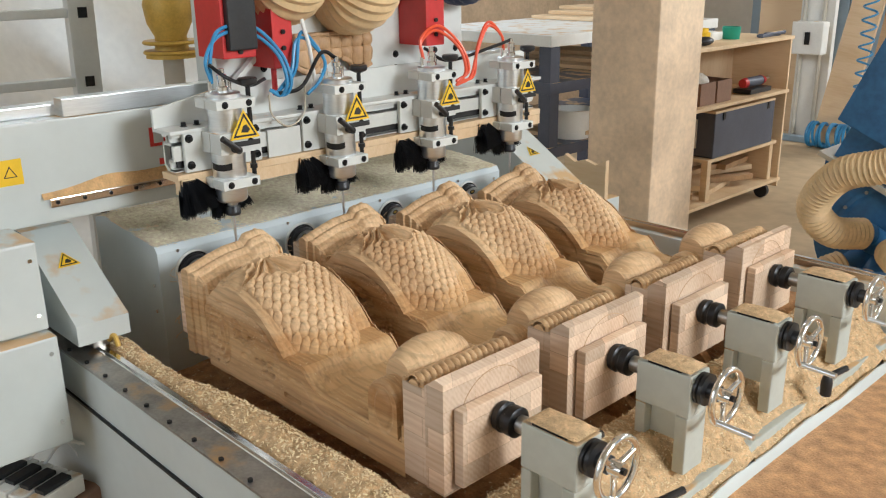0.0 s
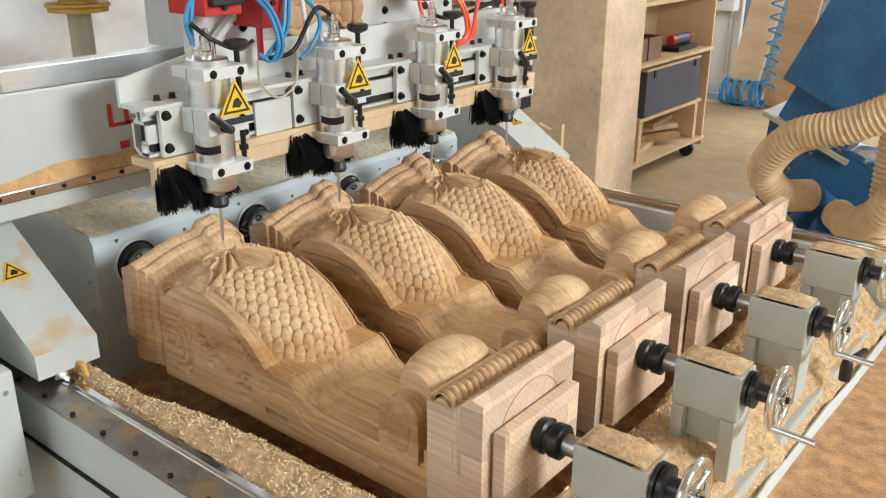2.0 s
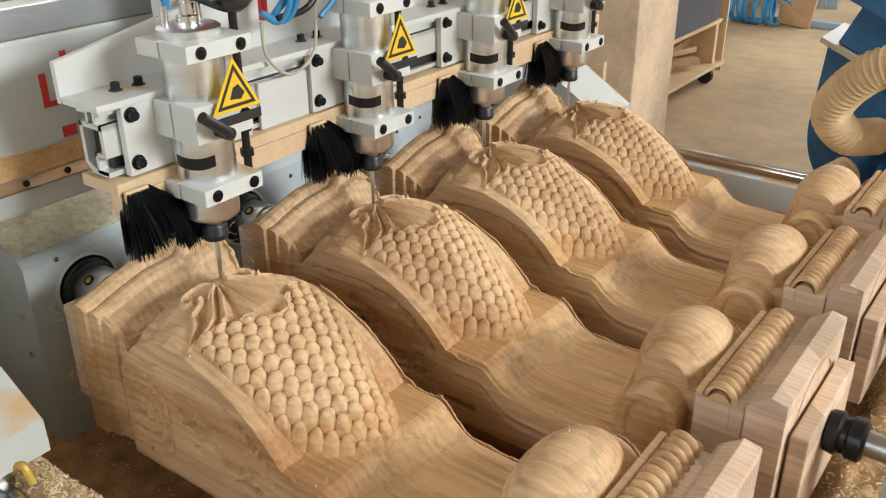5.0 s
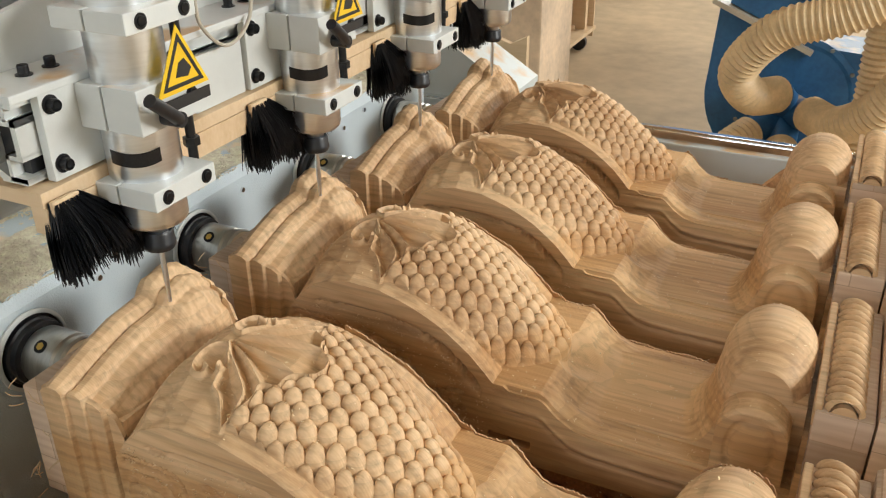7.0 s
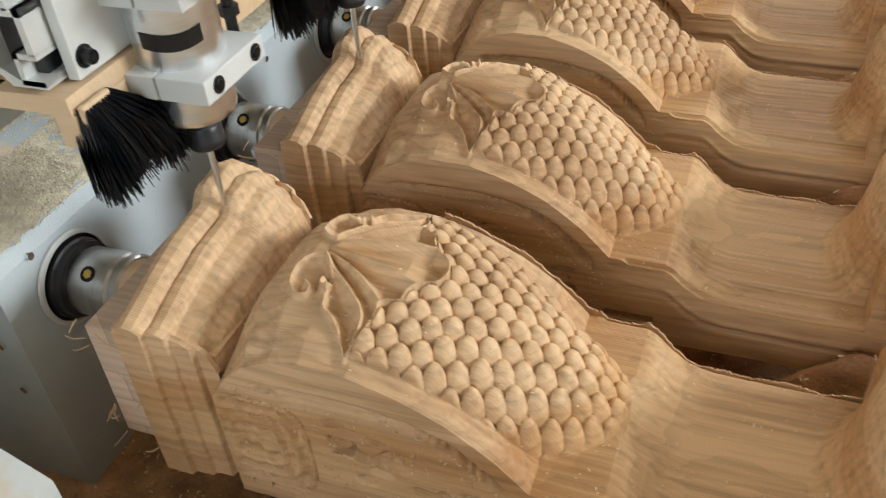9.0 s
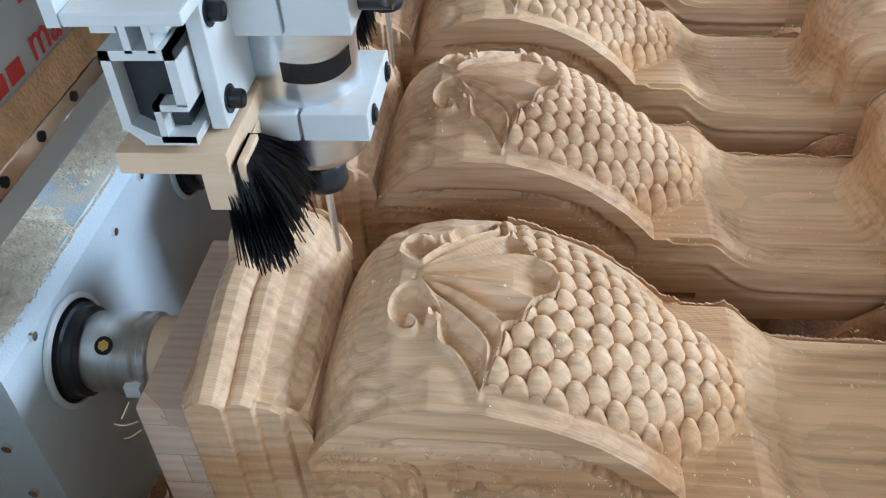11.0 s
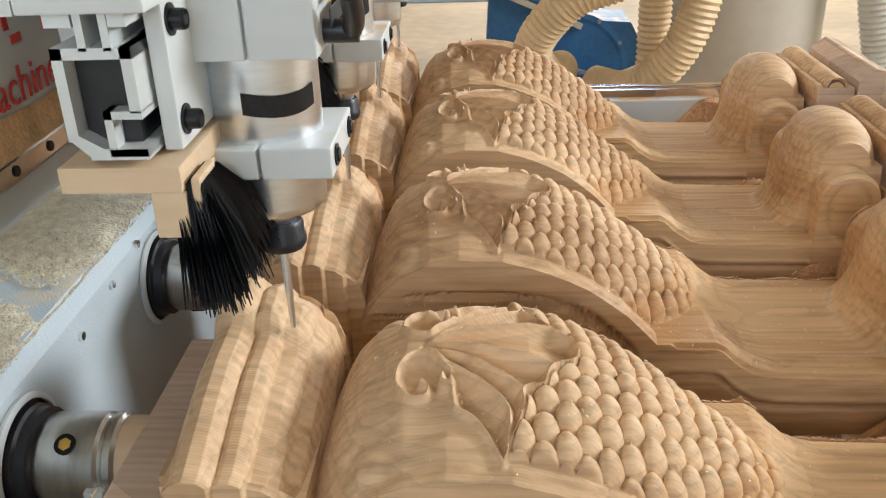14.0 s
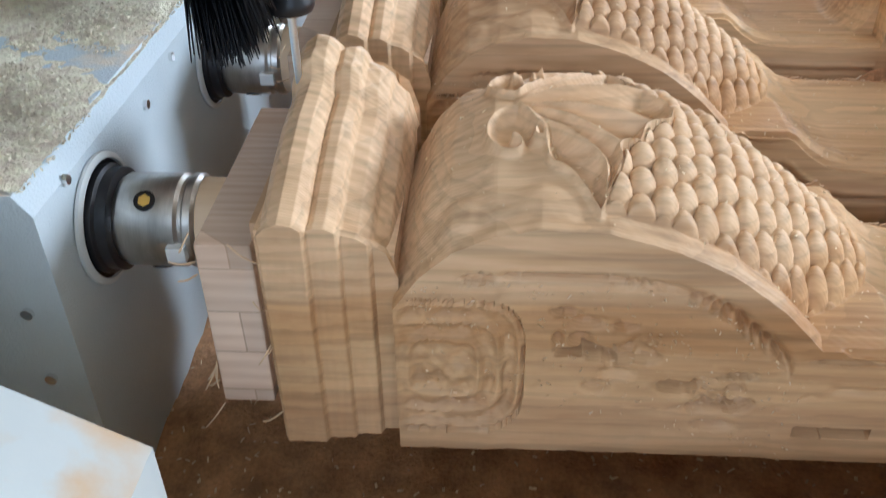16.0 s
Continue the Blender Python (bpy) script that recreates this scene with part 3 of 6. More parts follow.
def bracket_top(X, Y):
    """The carved upper surface."""
    a = np.abs(Y)
    rim, ridge = lerp(X, RIM), lerp(X, RIDGE)
    step = 0.26 * np.clip(HALF - a, 0, 0.013)
    smooth_dome = rim + step + (ridge - rim - 0.0034) * (1 - np.clip(a / 0.107, 0, 1) ** 2.3)
    # rolled band along the rim, sinking to the foot of the cone
    late = smoothstep(0.40, 0.56, X)
    e = HALF - a
    band = rim + 0.34 * e * (1 - late) + late * (0.006 * smoothstep(0.0, 0.008, e) - 0.010 * smoothstep(0.010, 0.050, e))
    half = cone_half(X)
    f = np.clip(a / np.maximum(half, 1e-4), 0, 1)
    foot = rim + 0.34 * (HALF - half) * (1 - late) - 0.008 * late
    body = foot + (ridge - 0.012 - foot) * (1 - f ** 2.3)
    inside = (a < half) & (X > leaf_front(a) + 0.001) & (X < 0.6425)
    cone = body + cone_scales(X, Y) * smoothstep(0.0, 0.003, half - a) * smoothstep(0.0, 0.003, X - leaf_front(a))
    front = smooth_dome + leaf_relief(X, Y) * (a < 0.1165) - 0.003 * smoothstep(0.33, 0.36, X) * smoothstep(0.0, 0.03, HALF - a)
    z = np.where(X < leaf_front(a) + 0.001, front, np.where(inside, np.maximum(cone, band), band))
    blend = smoothstep(0.400, 0.425, X)
    z = np.where((a > 0.103) & (X < 0.43), front * (1 - blend) + band * blend, z)
    # flat tongue, scooped shoulder and saddle
    low = lerp(X, SADDLE)
    reach2 = (X - 0.690) ** 2 + ((Y - 0.004) / 1.15) ** 2
    bowl = 0.752 - np.sqrt(np.clip(0.075 ** 2 - reach2, 0.0001, 1))
    low = np.where(reach2 < 0.066 ** 2, np.minimum(low, bowl), low)
    low = low + 0.006 * np.exp(-((a - 0.098) / 0.012) ** 2) * smoothstep(0.645, 0.66, X) * (1 - smoothstep(0.685, 0.72, X))
    low = low - 0.004 * np.exp(-(a / 0.07) ** 2) * smoothstep(0.68, 0.74, X) - 0.007 * smoothstep(0.05, 0.12, Y) * smoothstep(0.64, 0.70, X)
    low = low - 0.006 * smoothstep(0.1145, 0.1165, a) * smoothstep(0.59, 0.60, X)
    z = np.where(X > 0.577, np.where(inside & (cone > low), cone, low), z)
    # ball, filleted into the saddle, between two smaller arched scrolls
    ball = 0.766 + 0.058 * np.sqrt(np.clip(1 - ((X - 0.899) / 0.057) ** 2 - (a / 0.086) ** 2 * 0.75, 0, 1))
    ball = np.where(((X - 0.899) / 0.057) ** 2 + 0.75 * (a / 0.086) ** 2 < 1, ball, 0)
    reach = 0.899 - 0.057 * np.sqrt(np.clip(1 - 0.75 * (a / 0.086) ** 2, 0.01, 1))
    fillet = 0.672 + 0.094 * np.clip(1 - (reach - X) / 0.042, 0, 1) ** 2.6
    ball = np.where(a < 0.080, np.maximum(ball, np.where(X < reach + 0.001, fillet, np.where(X < 0.952, 0.766, 0))), 0)
    arch = 0.732 + 0.038 * np.sqrt(np.clip(1 - ((X - 0.898) / 0.041) ** 2, 0, 1))
    arch = np.where((np.abs(X - 0.898) < 0.041) & (a > 0.070), arch - 0.006 * smoothstep(0.112, 0.12, a) ** 2, 0)
    z = np.maximum(z, np.maximum(ball, arch))
    z = np.where(X > 0.950, np.where(a < 0.10, 0.735, 0.70), z)
    return z + 0.0005 * fuzz(X, Y, 160) * (a > 0.09)


GROOVE = [(0.30, 0.766), (0.33, 0.772), (0.42, 0.771), (0.465, 0.764), (0.508, 0.742), (0.54, 0.713), (0.558, 0.692), (0.60, 0.68)]


def side_relief(x, z):
    """Rough-carved ornament on the flanks: a notched arch, nested square rings, chipped hollows and a stepped lower edge."""
    g = z - lerp(x, GROOVE)
    along = smoothstep(0.335, 0.35, x) * (1 - smoothstep(0.550, 0.562, x))
    deep = 0.0085 + 0.008 * smoothstep(0.44, 0.54, x)
    notch = 0.72 + 0.28 * np.sin(x * 2 * math.pi / 0.0115 + 9 * fuzz(x, z, 40))
    d = deep * along * np.exp(-(g / (0.003 + 0.004 * smoothstep(0.44, 0.52, x))) ** 2) * np.where(x > 0.43, notch, 1)
    d = d + 0.0015 * along * smoothstep(0.0, 0.006, -g)
    q = (np.abs((x - 0.298) / 0.058) ** 4 + np.abs((z - 0.682) / 0.062) ** 4) ** 0.25
    rings = np.exp(-((q - 1) / 0.05) ** 2) + np.exp(-((q - 0.74) / 0.06) ** 2) + np.exp(-((q - 0.47) / 0.07) ** 2)
    d = d + 0.0080 * (1 - 0.97 * rings) * (q < 1.08) * (0.6 + 0.5 * fuzz(x, z, 120, 2.0)) * smoothstep(0.262, 0.275, x)
    rs = random.Random(41)
    for k in range(34):
        t = rs.random()
        cx, cz = 0.375 + 0.17 * t + rs.gauss(0, 0.014), 0.728 - 0.085 * t + rs.gauss(0, 0.016)
        rx, rz = rs.uniform(0.004, 0.014), rs.uniform(0.0025, 0.006)
        d = d + rs.uniform(0.005, 0.012) * np.exp(-(((x - cx) / rx) ** 2 + ((z - cz) / rz) ** 2) ** 2)
    for cx, cz, rx, rz in ((0.51, 0.629, 0.016, 0.005), (0.405, 0.731, 0.014, 0.005), (0.433, 0.728, 0.010, 0.003), (0.325, 0.769, 0.014, 0.004), (0.602, 0.700, 0.03, 0.002)):
        d = d + 0.007 * np.exp(-(((x - cx) / rx) ** 2 + ((z - cz) / rz) ** 2) ** 2)
    d = d + 0.0016 * np.clip(fuzz(x * 0.5, z, 240, 4.0) - 0.25, 0, 1) * (g < -0.005) * (x < 0.60)
    # stepped edge under the saddle, running on to the scroll
    low = smoothstep(0.585, 0.60, x) * (1 - smoothstep(0.850, 0.858, x))
    s = lerp(x, SADDLE) - z
    d = d + low * (0.0045 * np.exp(-((s - 0.040) / 0.004) ** 2) * (0.7 + 0.4 * fuzz(x, z, 70, 3.0)) - 0.002 * np.exp(-((s - 0.031) / 0.005) ** 2))
    d = d + np.where((x > 0.572) & (x < 0.632) & (np.abs(z - 0.626) < 0.0055), 0.012, 0)
    # an oval sunk in the end of each scroll
    o = np.hypot((x - 0.898) / 0.026, (z - 0.712) / 0.042)
    d = d + 0.0035 * (np.exp(-((o - 1.0) / 0.14) ** 2) - 0.5 * np.exp(-o ** 4)) * (x > 0.85)
    return d


def carved_bracket():
    t = thing("carved_bracket", "half-carved pale wooden scroll bracket with a pine cone relief, between centres", "carved bracket", "brackets on the carving machine")
    # body: one skin of flank, top and flank
    xs = np.concatenate([np.linspace(0.262, 0.30, 34, endpoint=False), np.linspace(0.30, 0.65, 390, endpoint=False), np.linspace(0.65, 0.835, 80, endpoint=False), np.linspace(0.835, 0.958, 106)])
    nx, ny, nz = len(xs), 264, 64
    ys = np.linspace(-HALF, HALF, ny)
    X, Y = np.meshgrid(xs, ys, indexing="ij")
    T = bracket_top(X, Y)
    bottom = 0.594
    skin = np.zeros((nx, ny + 2 * nz, 3))
    skin[..., 0] = xs[:, None]
    v = np.linspace(0, 1, nz, endpoint=False)
    for s, sl in ((0, slice(0, nz)), (1, slice(nz + ny, None))):
        edge = T[:, 0] if s == 0 else T[:, -1]
        vv = v if s == 0 else 1 - v[::-1] - 1.0 / nz * 0
        if s == 1:
            vv = np.linspace(1, 0, nz + 1)[1:]
        Z = bottom + vv[None, :] * (edge[:, None] - bottom)
        fade = np.clip((edge[:, None] - Z) / 0.008, 0, 1)
        d = side_relief(np.repeat(xs[:, None], nz, 1), Z) * fade
        skin[:, sl, 2] = Z
        skin[:, sl, 1] = (-1 if s == 0 else 1) * (HALF - d)
    skin[:, nz:nz + ny, 1] = Y
    skin[:, nz:nz + ny, 2] = T
    grid_mesh("body", skin, carved, t)
    bm = bmesh.new()
    slab(bm, 0.264, 0.950, -0.104, 0.104, 0.593, 0.64)
    part("core", bm, carved, t)
    # cornice: stepped moulding that wraps three sides
    n1, n2 = 110, 130
    us = np.linspace(0.168, 0.266, n1)
    out = lerp(us, [(0.168, 0.121), (0.171, 0.125), (0.202, 0.125), (0.205, 0.1195), (0.225, 0.119), (0.2275, 0.1145), (0.246, 0.114), (0.2485, 0.108), (0.266, 0.107)])
    drop = lerp(us, [(0.168, 0.022), (0.171, 0.013), (0.177, 0.005), (0.186, 0.0), (0.196, 0.002), (0.202, 0.008), (0.205, 0.014), (0.209, 0.011), (0.217, 0.011), (0.224, 0.016), (0.227, 0.024), (0.238, 0.028), (0.246, 0.036), (0.2485, 0.044), (0.258, 0.054), (0.266, 0.085)])
    V = np.zeros((n1, n2 + 24, 3))
    V[..., 0] = us[:, None]
    w = np.linspace(-1, 1, n2)
    yy = out[:, None] * w[None, :]
    crest = lerp(yy, [(-0.125, 0.816), (-0.10, 0.824), (-0.06, 0.837), (-0.02, 0.847), (0.030, 0.851), (0.042, 0.866), (0.075, 0.872), (0.098, 0.862), (0.125, 0.836)])
    top = crest - drop[:, None] * (0.75 + 0.25 * (np.abs(w[None, :]) < 0.95)) + 0.0018 * fuzz(yy, us[:, None], 120) * (yy > 0.03)
    V[:, 12:12 + n2, 1], V[:, 12:12 + n2, 2] = yy, top
    for s, base in ((-1, 0), (1, 12 + n2)):
        f = np.linspace(0, 1, 12, endpoint=False) if s < 0 else np.linspace(1, 0, 13)[1:]
        e = top[:, 0] if s < 0 else top[:, -1]
        V[:, base:base + 12, 2] = 0.602 + f[None, :] * (e[:, None] - 0.602)
        V[:, base:base + 12, 1] = s * out[:, None] * (1 + 0.006 * fuzz(V[:, base:base + 12, 2], us[:, None] * 3, 90, 2))
    grid_mesh("cornice", V, carved, t)
    bm = bmesh.new()
    slab(bm, 0.1685, 0.263, -0.101, 0.101, 0.6005, 0.775)
    slab(bm, 0.1680, 0.176, -0.120, 0.120, 0.602, 0.808)
    part("cornice_core", bm, carved, t)
    # head block that the chuck turns
    bm = bmesh.new()
    slab(bm, 0.118, 0.160, -0.112, 0.112, 0.632, 0.786, 0.002)
    for v_ in bm.verts:
        if v_.co.y < -0.1:
            v_.co.y += 0.004 * math.sin(v_.co.z * 90)
    part("head_block", bm, sawn, t, "rough-sawn glued clamping block")
    bm = bmesh.new()
    slab(bm, 0.1595, 0.169, -0.10, 0.10, 0.64, 0.80)
    part("spacer", bm, plank, t)
    # torn fibres along the sawn edges
    rs = random.Random(11)
    for k in range(14):
        z = rs.uniform(0.62, 0.80)
        x = rs.choice((0.119, 0.168, 0.169))
        p = Vector((x, -0.113 if x < 0.15 else -0.122, z))
        d = Vector((rs.uniform(-0.02, 0.0), rs.uniform(-0.012, -0.003), rs.uniform(-0.02, 0.02)))
        bm = tube(bmesh.new(), [p, p + d * 0.5 + Vector((0, -0.003, 0)), p + d], 0.0007, n=3, seg=4)
        part("splinter", bm, board, t)
    # uncut brown skin left standing along one edge
    rs = random.Random(23)
    bm = bmesh.new()
    n = 210
    xs2 = np.linspace(0.42, 0.962, n)
    crest = bracket_top(*np.meshgrid(xs2, np.linspace(-0.02, HALF, 12), indexing="ij"))
    crest = crest[:, -1]
    lo_, hi_ = [], []
    for x, c in zip(xs2, crest):
        h = max(c, 0.650) + 0.0025 + 0.0035 * rs.random() + 0.002 * math.sin(x * 90)
        for row, z in ((lo_, 0.604), (hi_, h)):
            row.append([bm.verts.new((x, HALF + dy + 0.0012 * math.sin(x * 60) * (z > 0.61), z)) for dy in (0.0005, 0.0028)])
    for i in range(n - 1):
        for a_, b_, c_, d_ in ((lo_[i][0], lo_[i + 1][0], hi_[i + 1][0], hi_[i][0]), (lo_[i + 1][1], lo_[i][1], hi_[i][1], hi_[i + 1][1]), (hi_[i][0], hi_[i + 1][0], hi_[i + 1][1], hi_[i][1])):
            bm.faces.new((a_, b_, c_, d_))
    part("fringe", bm, plank, t, "jagged strip of uncut brown wood")
    # capital with a rope moulding
    bm = bmesh.new()
    slab(bm, 0.957, 1.018, -0.121, 0.121, 0.604, 0.794, 0.003)
    part("capital_block", bm, sawn, t)
    nu, nv = 240, 14
    V = np.zeros((nu, nv, 3))
    yy = np.linspace(-0.12, 0.12, nu)
    for j in range(nv):
        a = math.pi * (j / (nv - 1)) * 1.1 - 0.05 * math.pi
        tw = 0.0075 * np.abs(np.sin((yy * 215) + a * 1.3)) ** 0.7 - 0.0045
        V[:, j, 0] = 0.986 - (0.019 + tw) * math.cos(a)
        V[:, j, 1] = yy
        V[:, j, 2] = 0.790 + (0.019 + tw) * math.sin(a)
    grid_mesh("rope_moulding", V, carved, t)
    bm = bmesh.new()
    rod(bm, (0.986, -0.1195, 0.790), (0.986, 0.1195, 0.790), 0.0140, seg=24)
    part("rope_core", bm, carved, t)
    bm = bmesh.new()
    slab(bm, 0.955, 0.964, -0.119, 0.119, 0.77, 0.799, 0.002)
    part("fillet", bm, carved, t)
    bm = bmesh.new()
    prof = [(1.020, 0.606), (1.066, 0.606), (1.066, 0.822), (1.046, 0.826), (1.020, 0.806)]
    outline(bm, prof, 0.250, pose(0, 0.125, 0, 90, 0, 0))
    part("end_plate", bm, sawn, t, "glued end plate with an arc scribed on it")
    bm = bmesh.new()
    tube(bm, [(1.0665, 0.085 * math.cos(a), AXIS_Z + 0.078 * math.sin(a)) for a in np.linspace(0.35, math.pi - 0.35, 12)], 0.0007, n=2, seg=5)
    part("scribed_arc", bm, plank, t)
    bm = bmesh.new()
    slab(bm, 1.070, 1.092, -0.104, 0.104, 0.625, 0.772, 0.0025)
    part("clamp_block", bm, sawn, t, "square glued clamping block")
    bm = bmesh.new()
    slab(bm, 1.0665, 1.070, -0.09, 0.09, 0.64, 0.76)
    part("spacer", bm, plank, t)
    return t


brackets = [carved_bracket()]
brackets[0].matrix_basis = pose(0, YC, 0)
for k in range(1, 4):
    brackets.append(copy_thing(brackets[0], pose(0, YC + PITCH * k, 0)))

# chucks and tailstocks -------------------------------------------------


def chuck():
    t = thing("drive_chuck", "steel drive chuck with a black collar in the headstock", "chuck", "drive chucks")
    bm = bmesh.new()
    lathe(bm, [(0.040, 0.002), (0.0475, 0.003), (0.0475, 0.009), (0.0445, 0.011), (0.0445, 0.020), (0.040, 0.022)], pose(0, 0, 0, 0, 90, 0), seg=40)
    part("collar", bm, black, t, smooth=True)
    bm = bmesh.new()
    lathe(bm, [(0.036, 0.02), (0.040, 0.027), (0.0405, 0.074), (0.038, 0.077), (0.038, 0.080), (0.0405, 0.082), (0.0405, 0.088), (0.038, 0.091)], pose(0, 0, 0, 0, 90, 0), seg=40)
    part("sleeve", bm, chuck_steel, t, smooth=True)
    # Black discs paint the holes' shade, brass ones the bronze reflection in them.
    for a in (125, 245, 5):
        bm = bmesh.new()
        r = radians(a)
        rod(bm, (0.05, 0.036 * math.cos(r), 0.036 * math.sin(r)), (0.05, 0.0412 * math.cos(r), 0.0412 * math.sin(r)), 0.009, seg=16)
        screw = part("set_screw", bm, bolt_black, t)
        bm = bmesh.new()
        rod(bm, (0.05, 0.0405 * math.cos(r), 0.0405 * math.sin(r)), (0.05, 0.0416 * math.cos(r), 0.0416 * math.sin(r)), 0.0055, seg=6)
        part("hole_reflection", bm, brass, screw)
    bm = bmesh.new()
    slab(bm, 0.068, 0.084, -0.047, -0.038, -0.012, 0.002, 0.001)
    part("clip", bm, white, t, "white plastic clip")
    bm = bmesh.new()
    lathe(bm, [(0.037, 0.088), (0.037, 0.121)], pose(0, 0, 0, 0, 90, 0))
    part("bushing", bm, board, t, "turned wooden bushing", True)
    return t


CH = chuck()
CH.matrix_basis = pose(0, YC, AXIS_Z)
for k in range(1, 4):
    copy_thing(CH, pose(0, YC + PITCH * k, AXIS_Z))


def tailstock():
    """Origin on the axis at the clamp block's face."""
    t = thing("tailstock", "grey cast tailstock with a chrome handwheel, heaped with chips", "tailstock", "tailstocks")
    bm = bmesh.new()
    lathe(bm, [(0.020, 0.0), (0.027, 0.003), (0.029, 0.016), (0.024, 0.020), (0.024, 0.026), (0.028, 0.029), (0.028, 0.044), (0.022, 0.048)], pose(0, 0, 0, 0, 90, 0))
    part("live_centre", bm, bolt_black, t, smooth=True)
    bm = bmesh.new()
    rod(bm, (0.046, 0, 0), (0.085, 0, 0), 0.0165)
    part("quill", bm, dull_steel, t, smooth=True)
    bm = bmesh.new()
    slab(bm, 0.078, 0.196, -0.033, 0.033, -0.056, 0.030, 0.004)
    part("casting", bm, cast, t)
    for x0, x1 in ((0.080, 0.102), (0.168, 0.194)):
        bm = slab(bmesh.new(), x0, x1, -0.034, 0.034, -0.176, -0.0565, 0.003)
        part("leg", bm, cast, t)
    bm = slab(bmesh.new(), 0.1025, 0.1675, -0.012, 0.012, -0.12, -0.0565)
    part("web", bm, cast, t)
    bm = bmesh.new()
    slab(bm, 0.100, 0.172, -0.031, 0.031, 0.030, 0.035, 0.001)
    part("cap_plate", bm, bolt_black, t)
    bm = sheet(18, 14, lambda u, v: (0.086 + 0.106 * u, -0.031 + 0.062 * v, 0.0345 + 0.012 * math.sin(math.pi * u) ** 0.5 * math.sin(math.pi * v) ** 0.5 * (0.8 + 0.4 * noise.noise((u * 7, v * 6, 3.0)))))
    tagged(part("sawdust_heap", bm, sawdust, t, "heap of wood chips", True), kind="stuff")
    bm = bmesh.new()
    lathe(bm, [(0.018, 0.196), (0.031, 0.197), (0.031, 0.203), (0.027, 0.205), (0.031, 0.207), (0.031, 0.214), (0.016, 0.216), (0.016, 0.236), (0.010, 0.24)], pose(0, 0, 0, 0, 90, 0))
    part("bearing_collar", bm, black, t, smooth=True)
    # handwheel
    bm = bmesh.new()
    N, M = 40, 10
    ring = [[bm.verts.new((0.250 + 0.0065 * math.sin(2 * math.pi * j / M), (0.052 + 0.0065 * math.cos(2 * math.pi * j / M)) * math.cos(2 * math.pi * i / N), (0.052 + 0.0065 * math.cos(2 * math.pi * j / M)) * math.sin(2 * math.pi * i / N))) for j in range(M)] for i in range(N)]
    for i in range(N):
        for j in range(M):
            bm.faces.new((ring[i][j], ring[(i + 1) % N][j], ring[(i + 1) % N][(j + 1) % M], ring[i][(j + 1) % M]))
    wheel = part("handwheel", bm, chrome, t, "chrome spoked handwheel", True)
    for a in (20, 140, 260):
        r = radians(a)
        bm = bmesh.new()
        rod(bm, (0.246, 0, 0), (0.25, 0.049 * math.cos(r), 0.049 * math.sin(r)), 0.006, 0.005, 10)
        part("spoke", bm, chrome, wheel, smooth=True)
    bm = bmesh.new()
    rod(bm, (0.238, 0, 0), (0.262, 0, 0), 0.013)
    part("hub", bm, chrome, wheel, smooth=True)
    bm = bmesh.new()
    rod(bm, (0.262, 0, 0), (0.266, 0, 0), 0.006, seg=8)
    part("nut", bm, bolt_black, wheel)
    bm = bmesh.new()
    rod(bm, (0.252, -0.035, -0.038), (0.325, -0.035, -0.040), 0.006)
    part("crank_handle", bm, steel, wheel, smooth=True)
    return t


TS = tailstock()
TS.matrix_basis = pose(1.092, YC - 0.012, AXIS_Z)
for k in range(1, 4):
    copy_thing(TS, pose(1.092, YC - 0.012 + PITCH * k, AXIS_Z))


def clamp_knob():
    t = thing("clamp_knob", "black ratchet clamp lever beside a tailstock", "clamp lever", "clamp levers")
    bm = bmesh.new()
    lathe(bm, [(0.012, 0.0), (0.013, 0.03), (0.010, 0.045), (0.006, 0.05)])
    part("boss", bm, black, t, smooth=True)
    bm = bmesh.new()
    tube(bm, [(0, 0, 0.044), (0.012, 0.02, 0.052), (0.02, 0.05, 0.055)], 0.007, seg=8)
    part("lever", bm, black, t, smooth=True)
    return t


CK = clamp_knob()
CK.matrix_basis = pose(1.16, 0.11, 0.60)
copy_thing(CK, pose(1.16, 0.11 + PITCH, 0.60))
copy_thing(CK, pose(1.335, 0.11, 0.56))
copy_thing(CK, pose(1.335, 0.11 + 2 * PITCH, 0.56))

# heaps of chips ---------------------------------------------------------


def heap(name, nx, ny, place, label):
    ob = part(name, sheet(nx, ny, place), sawdust, None, smooth=True)
    return tagged(ob, label, "sawdust", kind="stuff")


def bump2(x, y, s):
    return noise.noise((x * s, y * s, 0.3)) + 0.5 * noise.noise((x * s * 2.7, y * s * 2.7, 1.3)) + 0.3 * noise.noise((x * s * 7, y * s * 7, 2.3))


def smooth1(x, a, b):
    t = min(1, max(0, (x - a) / (b - a)))
    return t * t * (3 - 2 * t)


def ridge_place(u, v):
    x = -0.1 + 1.68 * u
    y = -0.302 + 0.205 * v * (0.58 + 0.42 * smooth1(x, 0.15, 0.8))
    crest = 0.645 + 0.018 * noise.noise((x * 4, 0.7, 0)) + 0.02 * min(1, max(0, x - 0.3))
    z = 0.47 + (crest - 0.47) * (math.sin(math.pi * min(1, 0.36 + v * 0.62)) ** 1.3)
    return (x, y, z + 0.007 * bump2(x, y, 22))


heap("sawdust_ridge", 260, 40, ridge_place, "long loose ridge of pale sawdust on the bed edge")


def tray_place(u, v):
    x, y = 0.0 + 1.12 * u, -0.12 + 1.42 * v
    z = 0.476 + 0.012 * bump2(x, y, 9)
    lane = ((y + 0.17) % PITCH) / PITCH
    z += 0.17 * math.exp(-((lane - 0.02) / 0.16) ** 2) * math.exp(-((x - 0.86) / 0.12) ** 2)
    z += 0.10 * max(0, (y - 1.12) / 0.18) * smooth1(x, 0.5, 0.9)
    return (x, y, z)


